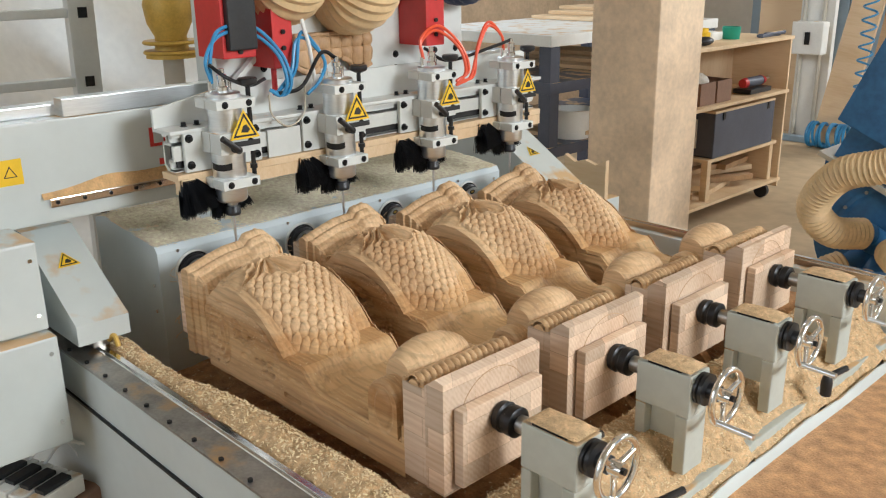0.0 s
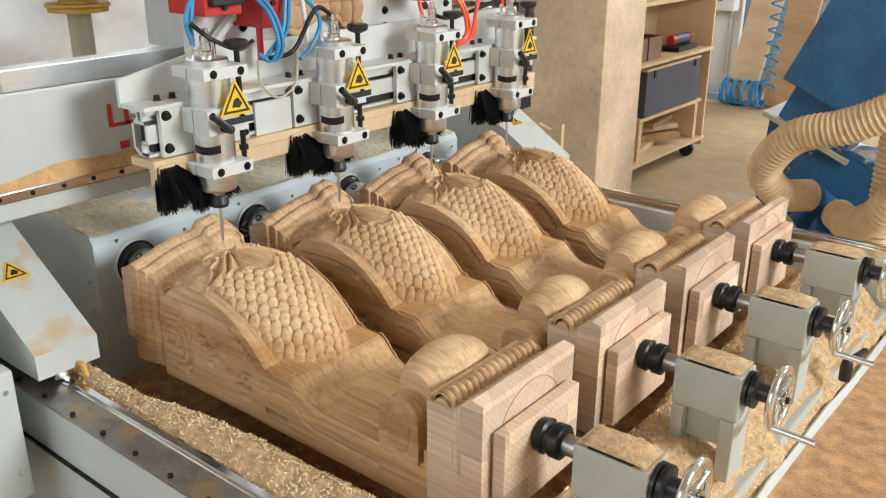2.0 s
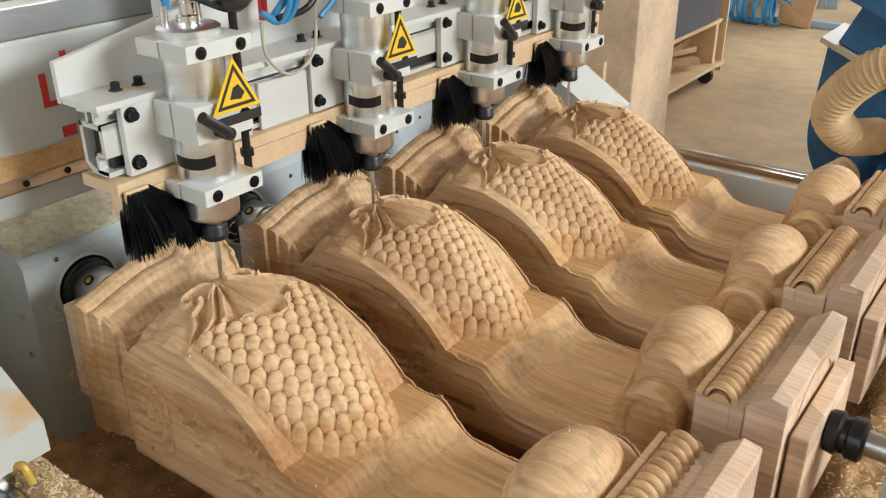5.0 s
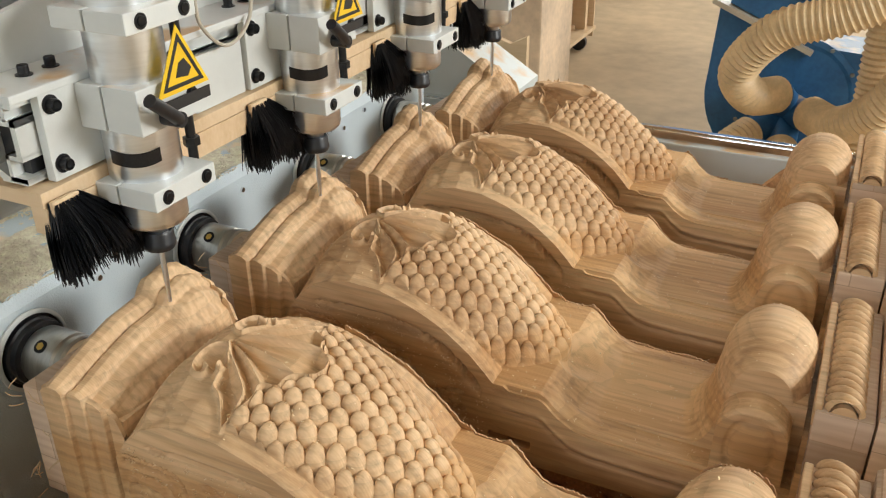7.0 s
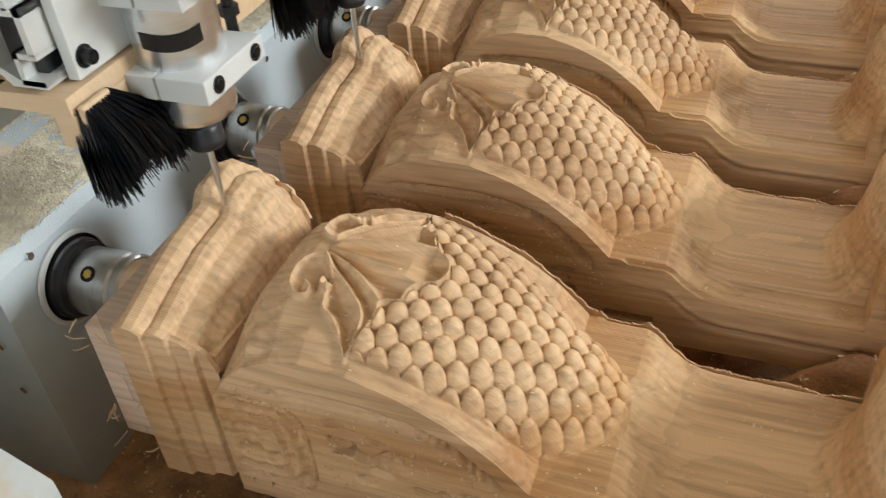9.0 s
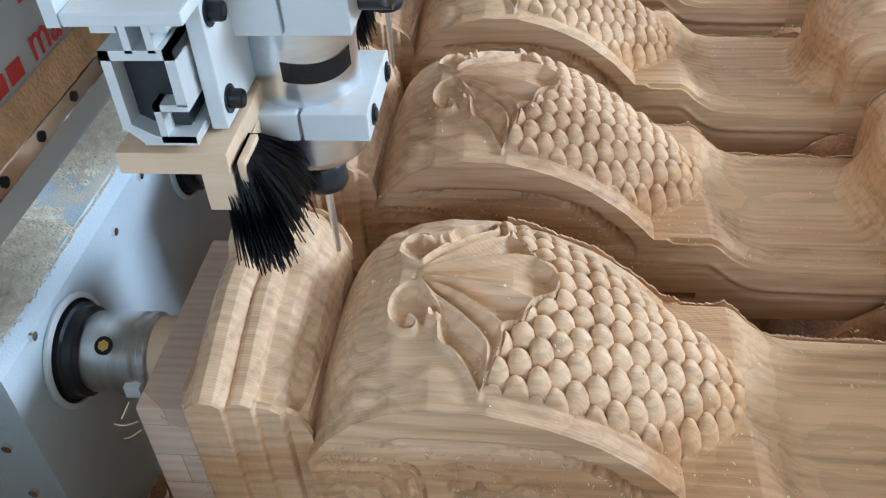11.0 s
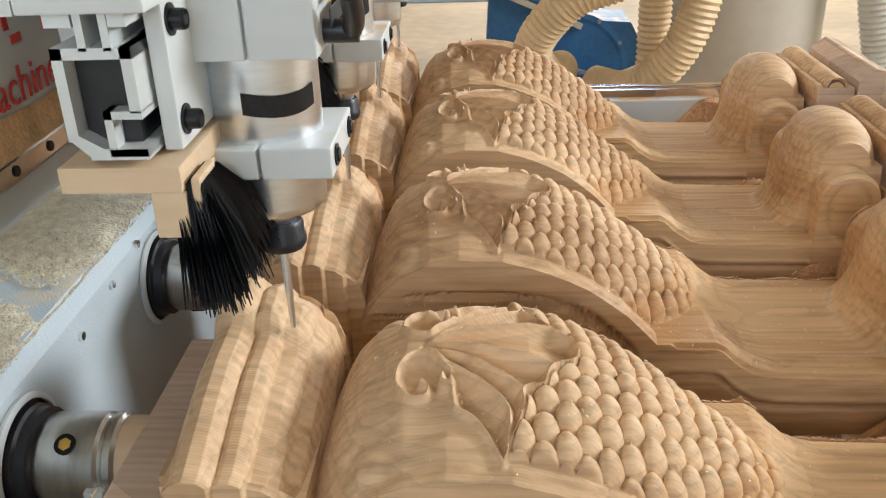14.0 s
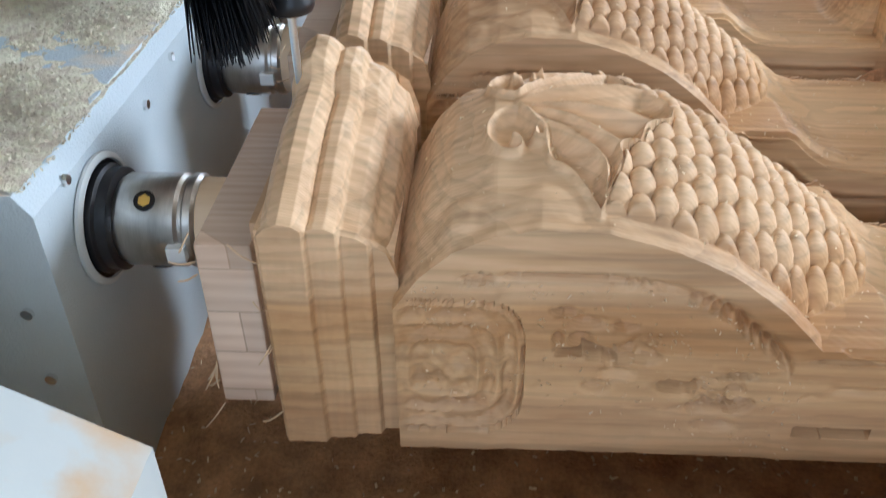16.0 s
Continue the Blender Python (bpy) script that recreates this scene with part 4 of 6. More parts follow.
ob = part("sawdust_bed", sheet(160, 160, tray_place), dark_dust, None, smooth=True)
tagged(ob, "brown sawdust caked in the pan under the brackets", "sawdust", kind="stuff")


def tail_place(u, v):
    x, y = 1.075 + 0.245 * u, -0.32 + 1.61 * v
    lane = ((y + 0.17) % PITCH) / PITCH
    z = 0.594 + 0.020 * math.sin(math.pi * u) + 0.025 * math.exp(-((lane - 0.95) / 0.2) ** 2) - 0.105 * max(0, u - 0.5) / 0.5 - 0.05 * max(0, 0.15 - u) / 0.15
    return (x, y, z + 0.006 * bump2(x, y, 24))


heap("sawdust_tail", 70, 240, tail_place, "loose pale sawdust heaped round the tailstock feet")


def floor_place(u, v):
    x, y = 1.33 + 1.3 * u, -0.6 + 2.2 * v
    z = 0.43 - 0.26 * u ** 1.3 + 0.05 * noise.noise((x * 2.2, y * 2.2, 4)) - 0.25 * max(0, v - 0.8)
    return (x, y, max(0.003, z + 0.012 * bump2(x, y, 14)))


heap("sawdust_floor", 130, 170, floor_place, "knee-high drift of pale sawdust beside the machine")


def flakes(name, count, place, seed, size, label, mat=flake):
    """Loose curled shavings strewn over a heap."""
    rnd = np.random.RandomState(seed)
    V, F = [], []
    for i in range(count):
        u, v = rnd.rand(), rnd.rand()
        p = Vector(place(u, v))
        if p.z < 0.004:
            continue
        m = Matrix.Translation(p + Vector((0, 0, 0.0012))) @ Euler((rnd.normal(0, 0.5), rnd.normal(0, 0.5), rnd.rand() * 6.28)).to_matrix().to_4x4()
        a, b, c = size * (0.5 + rnd.rand()), size * (0.2 + 0.35 * rnd.rand()), size * 0.35 * rnd.rand()
        k = len(V)
        for q in ((-a, -b, 0), (0, -b, c), (a, -b, 0), (a, b, 0), (0, b, c), (-a, b, 0)):
            V.append((m @ Vector(q))[:])
        F += [(k, k + 1, k + 4, k + 5), (k + 1, k + 2, k + 3, k + 4)]
    me = bpy.data.meshes.new(name)
    me.from_pydata(V, [], F)
    me.materials.append(mat)
    return tagged(new(name, me), label, "wood shavings", kind="stuff")


flakes("shavings_ridge", 9000, ridge_place, 1, 0.0032, "pale loose shavings on the sawdust ridge")
flakes("shavings_tail", 9000, tail_place, 2, 0.0030, "pale loose shavings round the tailstocks")
flakes("shavings_floor", 30000, lambda u, v: tuple(Vector(floor_place(u, v)) + Vector((0, 0, 0.003))), 3, 0.0042, "pale loose shavings on the floor drift")
flakes("shavings_pan", 3000, tray_place, 4, 0.003, "pale loose shavings in the pan")


def cover_place(u, v):
    x, y = -0.36 + 0.355 * u, -0.11 + 1.26 * v
    keep = noise.noise((x * 7, y * 5, 2)) + 0.35 * noise.noise((x * 25, y * 25, 5)) > -0.12 - 0.25 * (1 - u)
    z = 0.818 + 0.024 * min(1, (1 - u) / 0.81) if u < 0.97 else 0.815
    return (x, y, (z + 0.0015) if keep else 0.0)


def drift_place(u, v):
    x, y = -0.357 + 0.35 * u, -0.112 + 1.268 * v
    top = 0.842 - 0.024 * min(1, max(0, (x + 0.30) / 0.288)) if x > -0.30 else 0.83 + 0.2 * (x + 0.36)
    lie = noise.noise((x * 6, y * 4, 2)) + 0.45 * noise.noise((x * 22, y * 20, 5)) + 0.25 * noise.noise((x * 70, y * 70, 8))
    return (x, y, top - 0.0018 + 0.0062 * min(1.5, max(0.0, lie + 0.34 + 0.5 * (1 - u) + 0.30 * smooth1(v, 0.05, 0.4))) + 0.0012 * bump2(x, y, 90))


tagged(part("sawdust_drift", sheet(110, 330, drift_place), pale_dust, None, smooth=True), "pale pinkish chips lying thick on the headstock housing", "sawdust", kind="stuff")
flakes("shavings_cover", 34000, cover_place, 5, 0.0021, "pale shavings lying on the headstock housing", pale_dust)


def bracket_chip_place(u, v):
    k = int(v * 4) % 4
    x = 0.27 + 0.68 * u
    y = -0.118 + 0.236 * ((v * 4) % 1)
    z = float(bracket_top(np.array([[x]]), np.array([[y]]))[0, 0])
    return (x, YC + PITCH * k + y, z)


flakes("shavings_brackets", 1800, bracket_chip_place, 6, 0.0013, "fine shavings left on the carved brackets")

def flank_chip_place(u, v):
    k = int(v * 4) % 4
    t = (v * 4) % 1
    x = 0.275 + 0.30 * u
    z = float(lerp(x, GROOVE)) - 0.005 - 0.13 * t ** 1.5 if noise.noise((x * 40, t * 9, k)) > -0.05 else 0.0
    return (x, YC + PITCH * k - HALF - 0.0005, z)


flakes("flank_splinters", 2400, flank_chip_place, 7, 0.0013, "torn pale splinters on the rough-carved flanks", board)

# gantry (its space: the cutter's axis at x = 0) -------------------------
def warning_sign(parent, m, size=0.075, bar=True):
    """A yellow triangle with a black border and glyph, over a black bar of unreadable print."""
    h = size * 0.87
    bm = outline(bmesh.new(), [(-size / 2, 0), (size / 2, 0), (0, h)], 0.0012, m)
    s = part("warning_sign", bm, yellow, parent, "yellow triangular warning sign")
    bm = bmesh.new()
    k = size * 0.40
    a = [(-k, 0.06 * size), (k, 0.06 * size), (0, 0.76 * size)]
    b = [(-k * 0.78, 0.115 * size), (k * 0.78, 0.115 * size), (0, 0.655 * size)]
    up = m @ Matrix.Translation((0, 0, 0.0012))
    for i in range(3):
        j = (i + 1) % 3
        outline(bm, [a[i], a[j], b[j], b[i]], 0.0006, up)
    outline(bm, [(-0.13 * size, 0.2 * size), (0.10 * size, 0.17 * size), (0.18 * size, 0.27 * size), (0.06 * size, 0.42 * size), (-0.05 * size, 0.38 * size)], 0.0006, up)
    part("glyph", bm, ink, s)
    if bar:
        bm = outline(bmesh.new(), [(-size / 2, -0.22 * size), (size / 2, -0.22 * size), (size / 2, -0.005), (-size / 2, -0.005)], 0.0012, m)
        part("print_bar", bm, ink, s)
    return s


FACE_X = pose(0, 0, 0, 90, 0, 90)


def gantry():
    t = thing("gantry", "grey painted gantry beam and legs of the carving machine", "machine gantry")
    bm = bmesh.new()
    slab(bm, -0.36, -0.25, -0.63, 1.30, 0.912, 1.157, 0.006)
    part("beam", bm, paint, t)
    bm = bmesh.new()
    slab(bm, -0.355, -0.30, -0.63, 1.30, 1.157, 1.185, 0.003)
    slab(bm, -0.30, -0.252, -0.262, 1.30, 1.157, 1.200, 0.002)
    part("top_rail", bm, steel, t)
    bm = bmesh.new()
    slab(bm, -0.252, -0.240, -0.326, 1.28, 0.950, 0.972, 0.003)
    part("lower_rail", bm, chrome, t)
    for k in range(24):
        bm = bmesh.new()
        rod(bm, (-0.240, -0.308 + 0.0655 * k, 0.961), (-0.2385, -0.308 + 0.0655 * k, 0.961), 0.005, seg=10)
        part("rail_bolt", bm, bolt_black, t)
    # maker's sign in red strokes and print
    strokes = [
        [(0, 0, 0.012, 0.075), (0.012, 0, 0.088, 0.012), (0.044, 0, 0.056, 0.115), (0.088, 0, 0.10, 0.075)],
        [(0.13, 0.07, 0.18, 0.08), (0.15, 0, 0.16, 0.115), (0.19, 0, 0.20, 0.10), (0.20, 0.09, 0.235, 0.10), (0.225, 0.02, 0.235, 0.09), (0.235, 0.0, 0.255, 0.012)],
        [(0.29, 0.07, 0.33, 0.08), (0.305, 0, 0.315, 0.115), (0.335, 0.075, 0.40, 0.085), (0.345, 0.02, 0.355, 0.07), (0.365, 0.02, 0.375, 0.10), (0.34, 0.045, 0.38, 0.053), (0.385, 0.0, 0.395, 0.115), (0.34, 0, 0.35, 0.03)],
    ]
    for s in strokes:
        bm = bmesh.new()
        for a, b, c, d in s:
            outline(bm, [(0.85 * a, 0.65 * b), (0.85 * c, 0.65 * b), (0.85 * c, 0.65 * d), (0.85 * a, 0.65 * d)], 0.001, pose(-0.2495, -0.056, 1.056) @ FACE_X)
        part("sign_stroke", bm, red_ink, t, "red painted sign character")
    cu = bpy.data.curves.new("print", "FONT")
    cu.body, cu.size, cu.extrude = "machinery", 0.046, 0.0005
    tmp = new("print", cu)
    bpy.context.view_layer.update()
    me = bpy.data.meshes.new_from_object(tmp.evaluated_get(bpy.context.evaluated_depsgraph_get()))
    bpy.data.objects.remove(tmp)
    me.materials.append(red_ink)
    ob = new("lettering", me)
    ob.parent = t
    ob.matrix_basis = pose(-0.2485, 0.062, 1.007) @ FACE_X
    tagged(ob, "red lettering")
    for y in (-0.036, -0.006, 0.022):
        bm = outline(bmesh.new(), [(0, 0), (0.022, 0), (0.022, 0.016), (0, 0.016)], 0.001, pose(-0.2495, y, 1.007) @ FACE_X)
        part("print_bar", bm, red_ink, t)
    # sawdust caked above the lower rail
    def ledge_place(u, v):
        y = -0.34 + 1.6 * u
        h = 0.030 * (0.45 + 0.55 * smooth1(u, 0.0, 0.1)) * (1 + 0.25 * noise.noise((y * 9, 3, 1)))
        return (-0.2485 + 0.010 * (1 - v) ** 1.5 * (1 + 0.2 * noise.noise((y * 60, v * 9, 2))), y, 0.9725 + h * v)
    part("dust_crust", sheet(200, 12, ledge_place), caked, t, "orange sawdust caked along the rail", True)
    # yellow sticker
    bm = outline(bmesh.new(), [(-0.028, -0.03), (0.028, -0.03), (0.028, 0.03), (-0.028, 0.03)], 0.001, pose(-0.2495, -0.402, 1.048) @ FACE_X)
    st = part("sticker", bm, yellow, t, "square yellow sticker")
    bm = bmesh.new()
    for i in range(3):
        a, b = radians(90 + 120 * i), radians(210 + 120 * i)
        outline(bm, [(0.018 * math.cos(a), 0.018 * math.sin(a)), (0.018 * math.cos(b), 0.018 * math.sin(b)), (0.014 * math.cos(b), 0.014 * math.sin(b)), (0.014 * math.cos(a), 0.014 * math.sin(a))], 0.0005, pose(-0.2485, -0.402, 1.045) @ FACE_X)
    part("glyph", bm, ink, st)
    # legs: slanted covers and cabinets on both sides
    for y0, y1, side in ((-0.375, -0.25, -1), (1.33, 1.50, 1)):
        bm = bmesh.new()
        prof = [(-0.06, 0.662), (-0.06, 0.712), (-0.335, 0.880), (-0.598, 0.880), (-0.598, 0.662)]
        outline(bm, prof, y1 - y0, pose(0, y1, 0, 90, 0, 0))
        leg = part("leg_cover", bm, paint, t, "slanted sheet-metal leg cover")
        ang = math.degrees(math.atan2(0.168, 0.275))
        warning_sign(leg, pose(-0.215, (y0 + y1) / 2, 0.808) @ pose(0, 0, 0, 0, ang, 0) @ pose(0, 0, 0, 0, 0, 90), 0.055, False)
    bm = bmesh.new()
    slab(bm, -0.95, -0.097, -0.62, -0.42, 0.712, 0.92, 0.006)
    part("leg_cabinet", bm, paint, t, "grey steel leg cabinet")
    bm = bmesh.new()
    slab(bm, -0.95, -0.055, -0.61, -0.42, 0.44, 0.708, 0.006)
    part("leg_cabinet", bm, paint, t, "grey steel leg cabinet")
    bm = bmesh.new()
    slab(bm, -0.95, -0.40, 1.57, 1.66, 0.25, 0.80, 0.006)
    part("leg_cabinet", bm, paint, t, "grey steel leg cabinet")
    for x, z in ((-0.08, 0.67), (-0.08, 0.50), (-0.12, 0.88), (-0.12, 0.75)):
        bm = bmesh.new()
        rod(bm, (-0.056 if z < 0.71 else -0.098, -0.44, z), (-0.051 if z < 0.71 else -0.093, -0.44, z), 0.005, seg=10)
        part("screw", bm, chrome, t)
    bm = bmesh.new()
    slab(bm, -0.24, -0.08, -0.335, -0.295, 0.638, 0.661, 0.003)
    part("guide_block", bm, dull_steel, t)
    bm = bmesh.new()
    tube(bm, [(-0.07, -0.30, 0.655), (-0.05, -0.295, 0.67), (-0.04, -0.292, 0.645)], 0.006, seg=8)
    part("wiper", bm, brass, t, smooth=True)
    return t


GANTRY = gantry()

UNIT_Y = 0.02
TIP_Z = 0.842


def carriage():
    """The extruded cross rail with its plates; same space as the gantry, heights in the world at rest."""
    t = thing("spindle_carriage", "aluminium cross rail carrying four spindles above a wooden batten", "spindle carriage")
    bm = bmesh.new()
    y0, y1 = -0.098, 1.20
    x0, x1, z0, z1 = -0.096, -0.047, 1.033, 1.119
    w = 0.007
    slab(bm, x0, x0 + w, y0, y1, z0 + 0.012, z1 - 0.016)
    slab(bm, x0 + 0.012, x1, y0, y1, z0, z0 + w)
    slab(bm, x0, x1, y0, y1, z1 - 0.016 - w, z1 - 0.016)
    slab(bm, x1 - w, x1, y0, y1, z0 + 0.03, z1 - 0.016)
    outline(bm, [(x0, z0 + 0.014), (x0 + w, z0 + 0.016), (x0 + 0.022, z0 + w), (x0 + 0.014, z0)], y1 - y0, pose(0, y1, 0, 90, 0, 0))
    for a in (x0 + 0.018, x0 + 0.033):
        slab(bm, a, a + 0.005, y0, y1, z1 - 0.018, z1 + 0.006)
    slab(bm, x0, x0 + 0.0165, y0, y1, z1 - 0.004, z1 + 0.004)
    slab(bm, x0 + 0.0385, x1, y0, y1, z1 - 0.004, z1 + 0.004)
    for zz in (z0 + 0.002, z0 + 0.026):
        slab(bm, x1 - 0.024, x1, y0, y1, zz, zz + 0.005)
    slab(bm, x1 - 0.024, x1 - 0.019, y0, y1, z0 + 0.002, z0 + 0.031)
    part("extrusion", bm, alloy, t)
    # A black block puts the shade of the extrusion's open inside into its colour.
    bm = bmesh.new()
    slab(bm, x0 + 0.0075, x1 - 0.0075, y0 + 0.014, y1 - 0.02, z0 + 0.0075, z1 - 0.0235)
    part("hollow_shade", bm, black, t)
    # angle on top with a raked end
    bm = bmesh.new()
    slab(bm, -0.106, -0.030, y0 - 0.012, 1.22, 1.1245, 1.134, 0.002)
    outline(bm, [(y0 - 0.012, 1.1245), (1.22, 1.1245), (1.22, 1.215), (0.10, 1.215), (y0 - 0.012, 1.178)], 0.009, pose(-0.1155, 0, 0) @ FACE_X)
    part("angle_plate", bm, paint_clean, t)
    for k in range(4):
        for dy in (-0.07, -0.035, 0.10):
            bm = bmesh.new()
            cap_screw(bm, (-0.075, UNIT_Y + PITCH * k + dy, 1.134), (-0.075, UNIT_Y + PITCH * k + dy, 1.145), 0.006)
            part("cap_screw", bm, bolt_black, t)
    # batten
    bm = bmesh.new()
    slab(bm, -0.106, -0.028, y0 - 0.004, 1.215, 1.012, 1.029, 0.001)
    part("batten", bm, board, t, "pale wooden batten")
    bm = bmesh.new()
    slab(bm, -0.050, -0.0275, y0 - 0.002, 1.213, 0.980, 1.0115, 0.001)
    part("lip_board", bm, board, t, "pale wooden lip board")
    # mounting plates
    for k in range(4):
        c = UNIT_Y + PITCH * k
        bm = bmesh.new()
        slab(bm, -0.045, -0.033, c - 0.095, c + 0.115, 1.031, 1.129, 0.0015)
        pl = part("mounting_plate", bm, paint_clean, t)
        for dy in (-0.082, 0.10):
            for z in (1.048, 1.112):
                bm = bmesh.new()
                cap_screw(bm, (-0.033, c + dy, z), (-0.0225, c + dy, z), 0.0068)
                part("cap_screw", bm, bolt_black, pl)
    bm = bmesh.new()
    slab(bm, -0.046, -0.040, 0.16, 0.26, 1.03, 1.10)
    part("slot_cover", bm, paint_clean, t)
    # backing plate that joins the rail to the slide on the beam
    bm = bmesh.new()
    slab(bm, -0.185, -0.160, 0.10, 0.98, 1.05, 1.62, 0.003)
    part("slide_plate", bm, paint_clean, t)
    bm = bmesh.new()
    slab(bm, -0.59, -0.186, 0.28, 0.90, 1.16, 1.60, 0.004)
    part("slide_body", bm, paint, t)
    for y in (0.24, 0.42, 0.70, 0.86, 0.95):
        for z in (1.16, 1.20):
            bm = bmesh.new()
            cap_screw(bm, (-0.160, y, z + 0.04), (-0.152, y, z + 0.04), 0.007)
            part("cap_screw", bm, bolt_black, t)
    # raked brace
    bm = bmesh.new()
    outline(bm, [(0, 0), (0.15, 0.13), (0.17, 0.13), (0.02, 0)], 0.02, pose(-0.142, 0.12, 1.215) @ FACE_X)
    part("brace", bm, paint_clean, t)
    # red cheek plates with cylinders
    for y, w, z0c in ((0.10, 0.045, 1.285), (0.225, 0.030, 1.25), (0.752, 0.036, 1.268)):
        bm = bmesh.new()
        slab(bm, -0.16, -0.04, y - w, y + w, z0c, 1.62, 0.003)
        ch = part("red_cheek", bm, red, t, "red painted cheek plate")
        for z in (1.30, 1.34, 1.40):
            bm = bmesh.new()
            rod(bm, (-0.04, y, z), (-0.034, y, z), 0.006, seg=10)
            part("cap_screw", bm, bolt_black, ch)
    bm = bmesh.new()
    rod(bm, (-0.075, 0.215, 1.18), (-0.075, 0.215, 1.26), 0.007)
    part("piston_rod", bm, red, t)
    bm = bmesh.new()
    slab(bm, -0.045, -0.020, 0.064, 0.140, 1.305, 1.62, 0.004)
    part("cable_box", bm, black, t)
    return t


CARRIAGE = carriage()


def spindle_unit():
    """Origin at the cutter's tip."""
    t = thing("spindle_unit", "steel router spindle in grey clamps with a yellow warning sign", "router spindle", "spindles on the cross rail")
    bm = bmesh.new()
    rod(bm, (0, 0, 0), (0, 0, 0.035), 0.0022, 0.0034, 12)
    rod(bm, (0, 0, 0.035), (0, 0, 0.080), 0.0034, 0.0034, 12)
    part("cutter", bm, steel, t, "thin tapered steel cutter", True)
    bm = bmesh.new()
    lathe(bm, [(0.008, 0.074), (0.017, 0.075), (0.019, 0.079), (0.019, 0.084), (0.0178, 0.086), (0.0178, 0.095), (0.016, 0.098), (0.012, 0.098)])
    part("collet_nut", bm, black, t, smooth=True)
    bm = bmesh.new()
    lathe(bm, [(0.011, 0.096), (0.0125, 0.098), (0.0125, 0.112)])
    part("shaft", bm, steel, t, smooth=True)
    bm = bmesh.new()
    lathe(bm, [(0.026, 0.110), (0.033, 0.111), (0.0375, 0.115), (0.0385, 0.120), (0.0385, 0.152), (0.0405, 0.154), (0.0405, 0.372), (0.038, 0.374), (0.020, 0.375)], seg=48)
    part("motor_body", bm, steel, t, "polished steel motor body", True)
    bm = bmesh.new()
    N = 22
    lo = [bm.verts.new((0.0410 * math.cos(a), 0.0410 * math.sin(a), 0.200 + 0.005 * math.sin(2 * a) + 0.004 * a)) for a in np.linspace(-1.75, -0.35, N)]
    hi = [bm.verts.new((0.0410 * math.cos(a), 0.0410 * math.sin(a), 0.216 + 0.005 * math.sin(2 * a) + 0.004 * a)) for a in np.linspace(-1.75, -0.35, N)]
    for i in range(N - 1):
        bm.faces.new((lo[i], lo[i + 1], hi[i + 1], hi[i]))
    part("label_band", bm, bolt_black, t, "worn dark label band", True)
    for z0, z1, x1, w, name in ((0.150, 0.173, 0.054, 0.050, "lower_clamp"), (0.234, 0.283, 0.050, 0.047, "middle_clamp"), (0.340, 0.362, 0.056, 0.052, "upper_clamp")):
        bm = bmesh.new()
        slab(bm, -0.043, 0.001, -w, w, z0, z1, 0.0015)
        slab(bm, 0.0035, x1, -w, w, z0, z1, 0.0015)
        cl = part(name, bm, paint_clean, t)
        for y in ((-0.030, 0.034) if name != "middle_clamp" else (0.034,)):
            bm = bmesh.new()
            cap_screw(bm, (x1, y, (z0 + z1) / 2), (x1 + 0.003, y, (z0 + z1) / 2), 0.0055)
            part("cap_screw", bm, bolt_black, cl)
    # lever on the middle clamp
    bm = bmesh.new()
    rod(bm, (0.050, -0.012, 0.246), (0.074, -0.012, 0.246), 0.0085, seg=16)
    tube(bm, [(0.069, -0.012, 0.246), (0.074, -0.028, 0.258), (0.076, -0.056, 0.280)], 0.0075, seg=10)
    part("clamp_lever", bm, black, t, smooth=True)
    warning_sign(t, pose(0.0565, 0.016, 0.268) @ FACE_X, 0.080)
    # depth stop rod with its knob
    bm = bmesh.new()
    rod(bm, (0.020, 0.056, 0.164), (0.020, 0.056, 0.395), 0.0058, seg=14)
    part("stop_rod", bm, bolt_black, t, smooth=True)
    bm = bmesh.new()
    rod(bm, (0.020, 0.056, 0.186), (0.020, 0.056, 0.196), 0.010, seg=6)
    part("stop_nut", bm, bolt_black, t)
    bm = bmesh.new()
    lathe(bm, [(0.010, 0.384), (0.022, 0.390), (0.024, 0.394), (0.024, 0.401), (0.021, 0.404)], pose(0.02, 0.056, 0), seg=24)
    part("knob", bm, black, t, smooth=True)
    # fittings on the cap
    bm = bmesh.new()
    lathe(bm, [(0.014, 0.375), (0.014, 0.386), (0.010, 0.388), (0.010, 0.402), (0.012, 0.404), (0.012, 0.414), (0.007, 0.416), (0.007, 0.428)], seg=12)
    part("power_socket", bm, chrome, t, smooth=True)
    for y in (-0.026, 0.026):
        bm = bmesh.new()
        rod(bm, (-0.012, y, 0.375), (-0.012, y, 0.400), 0.005, seg=10)
        part("water_fitting", bm, chrome, t, smooth=True)
    return t


UNITS = [spindle_unit()]
for k in range(1, 4):
    UNITS.append(copy_thing(UNITS[0], pose(0, UNIT_Y + PITCH * k, TIP_Z)))


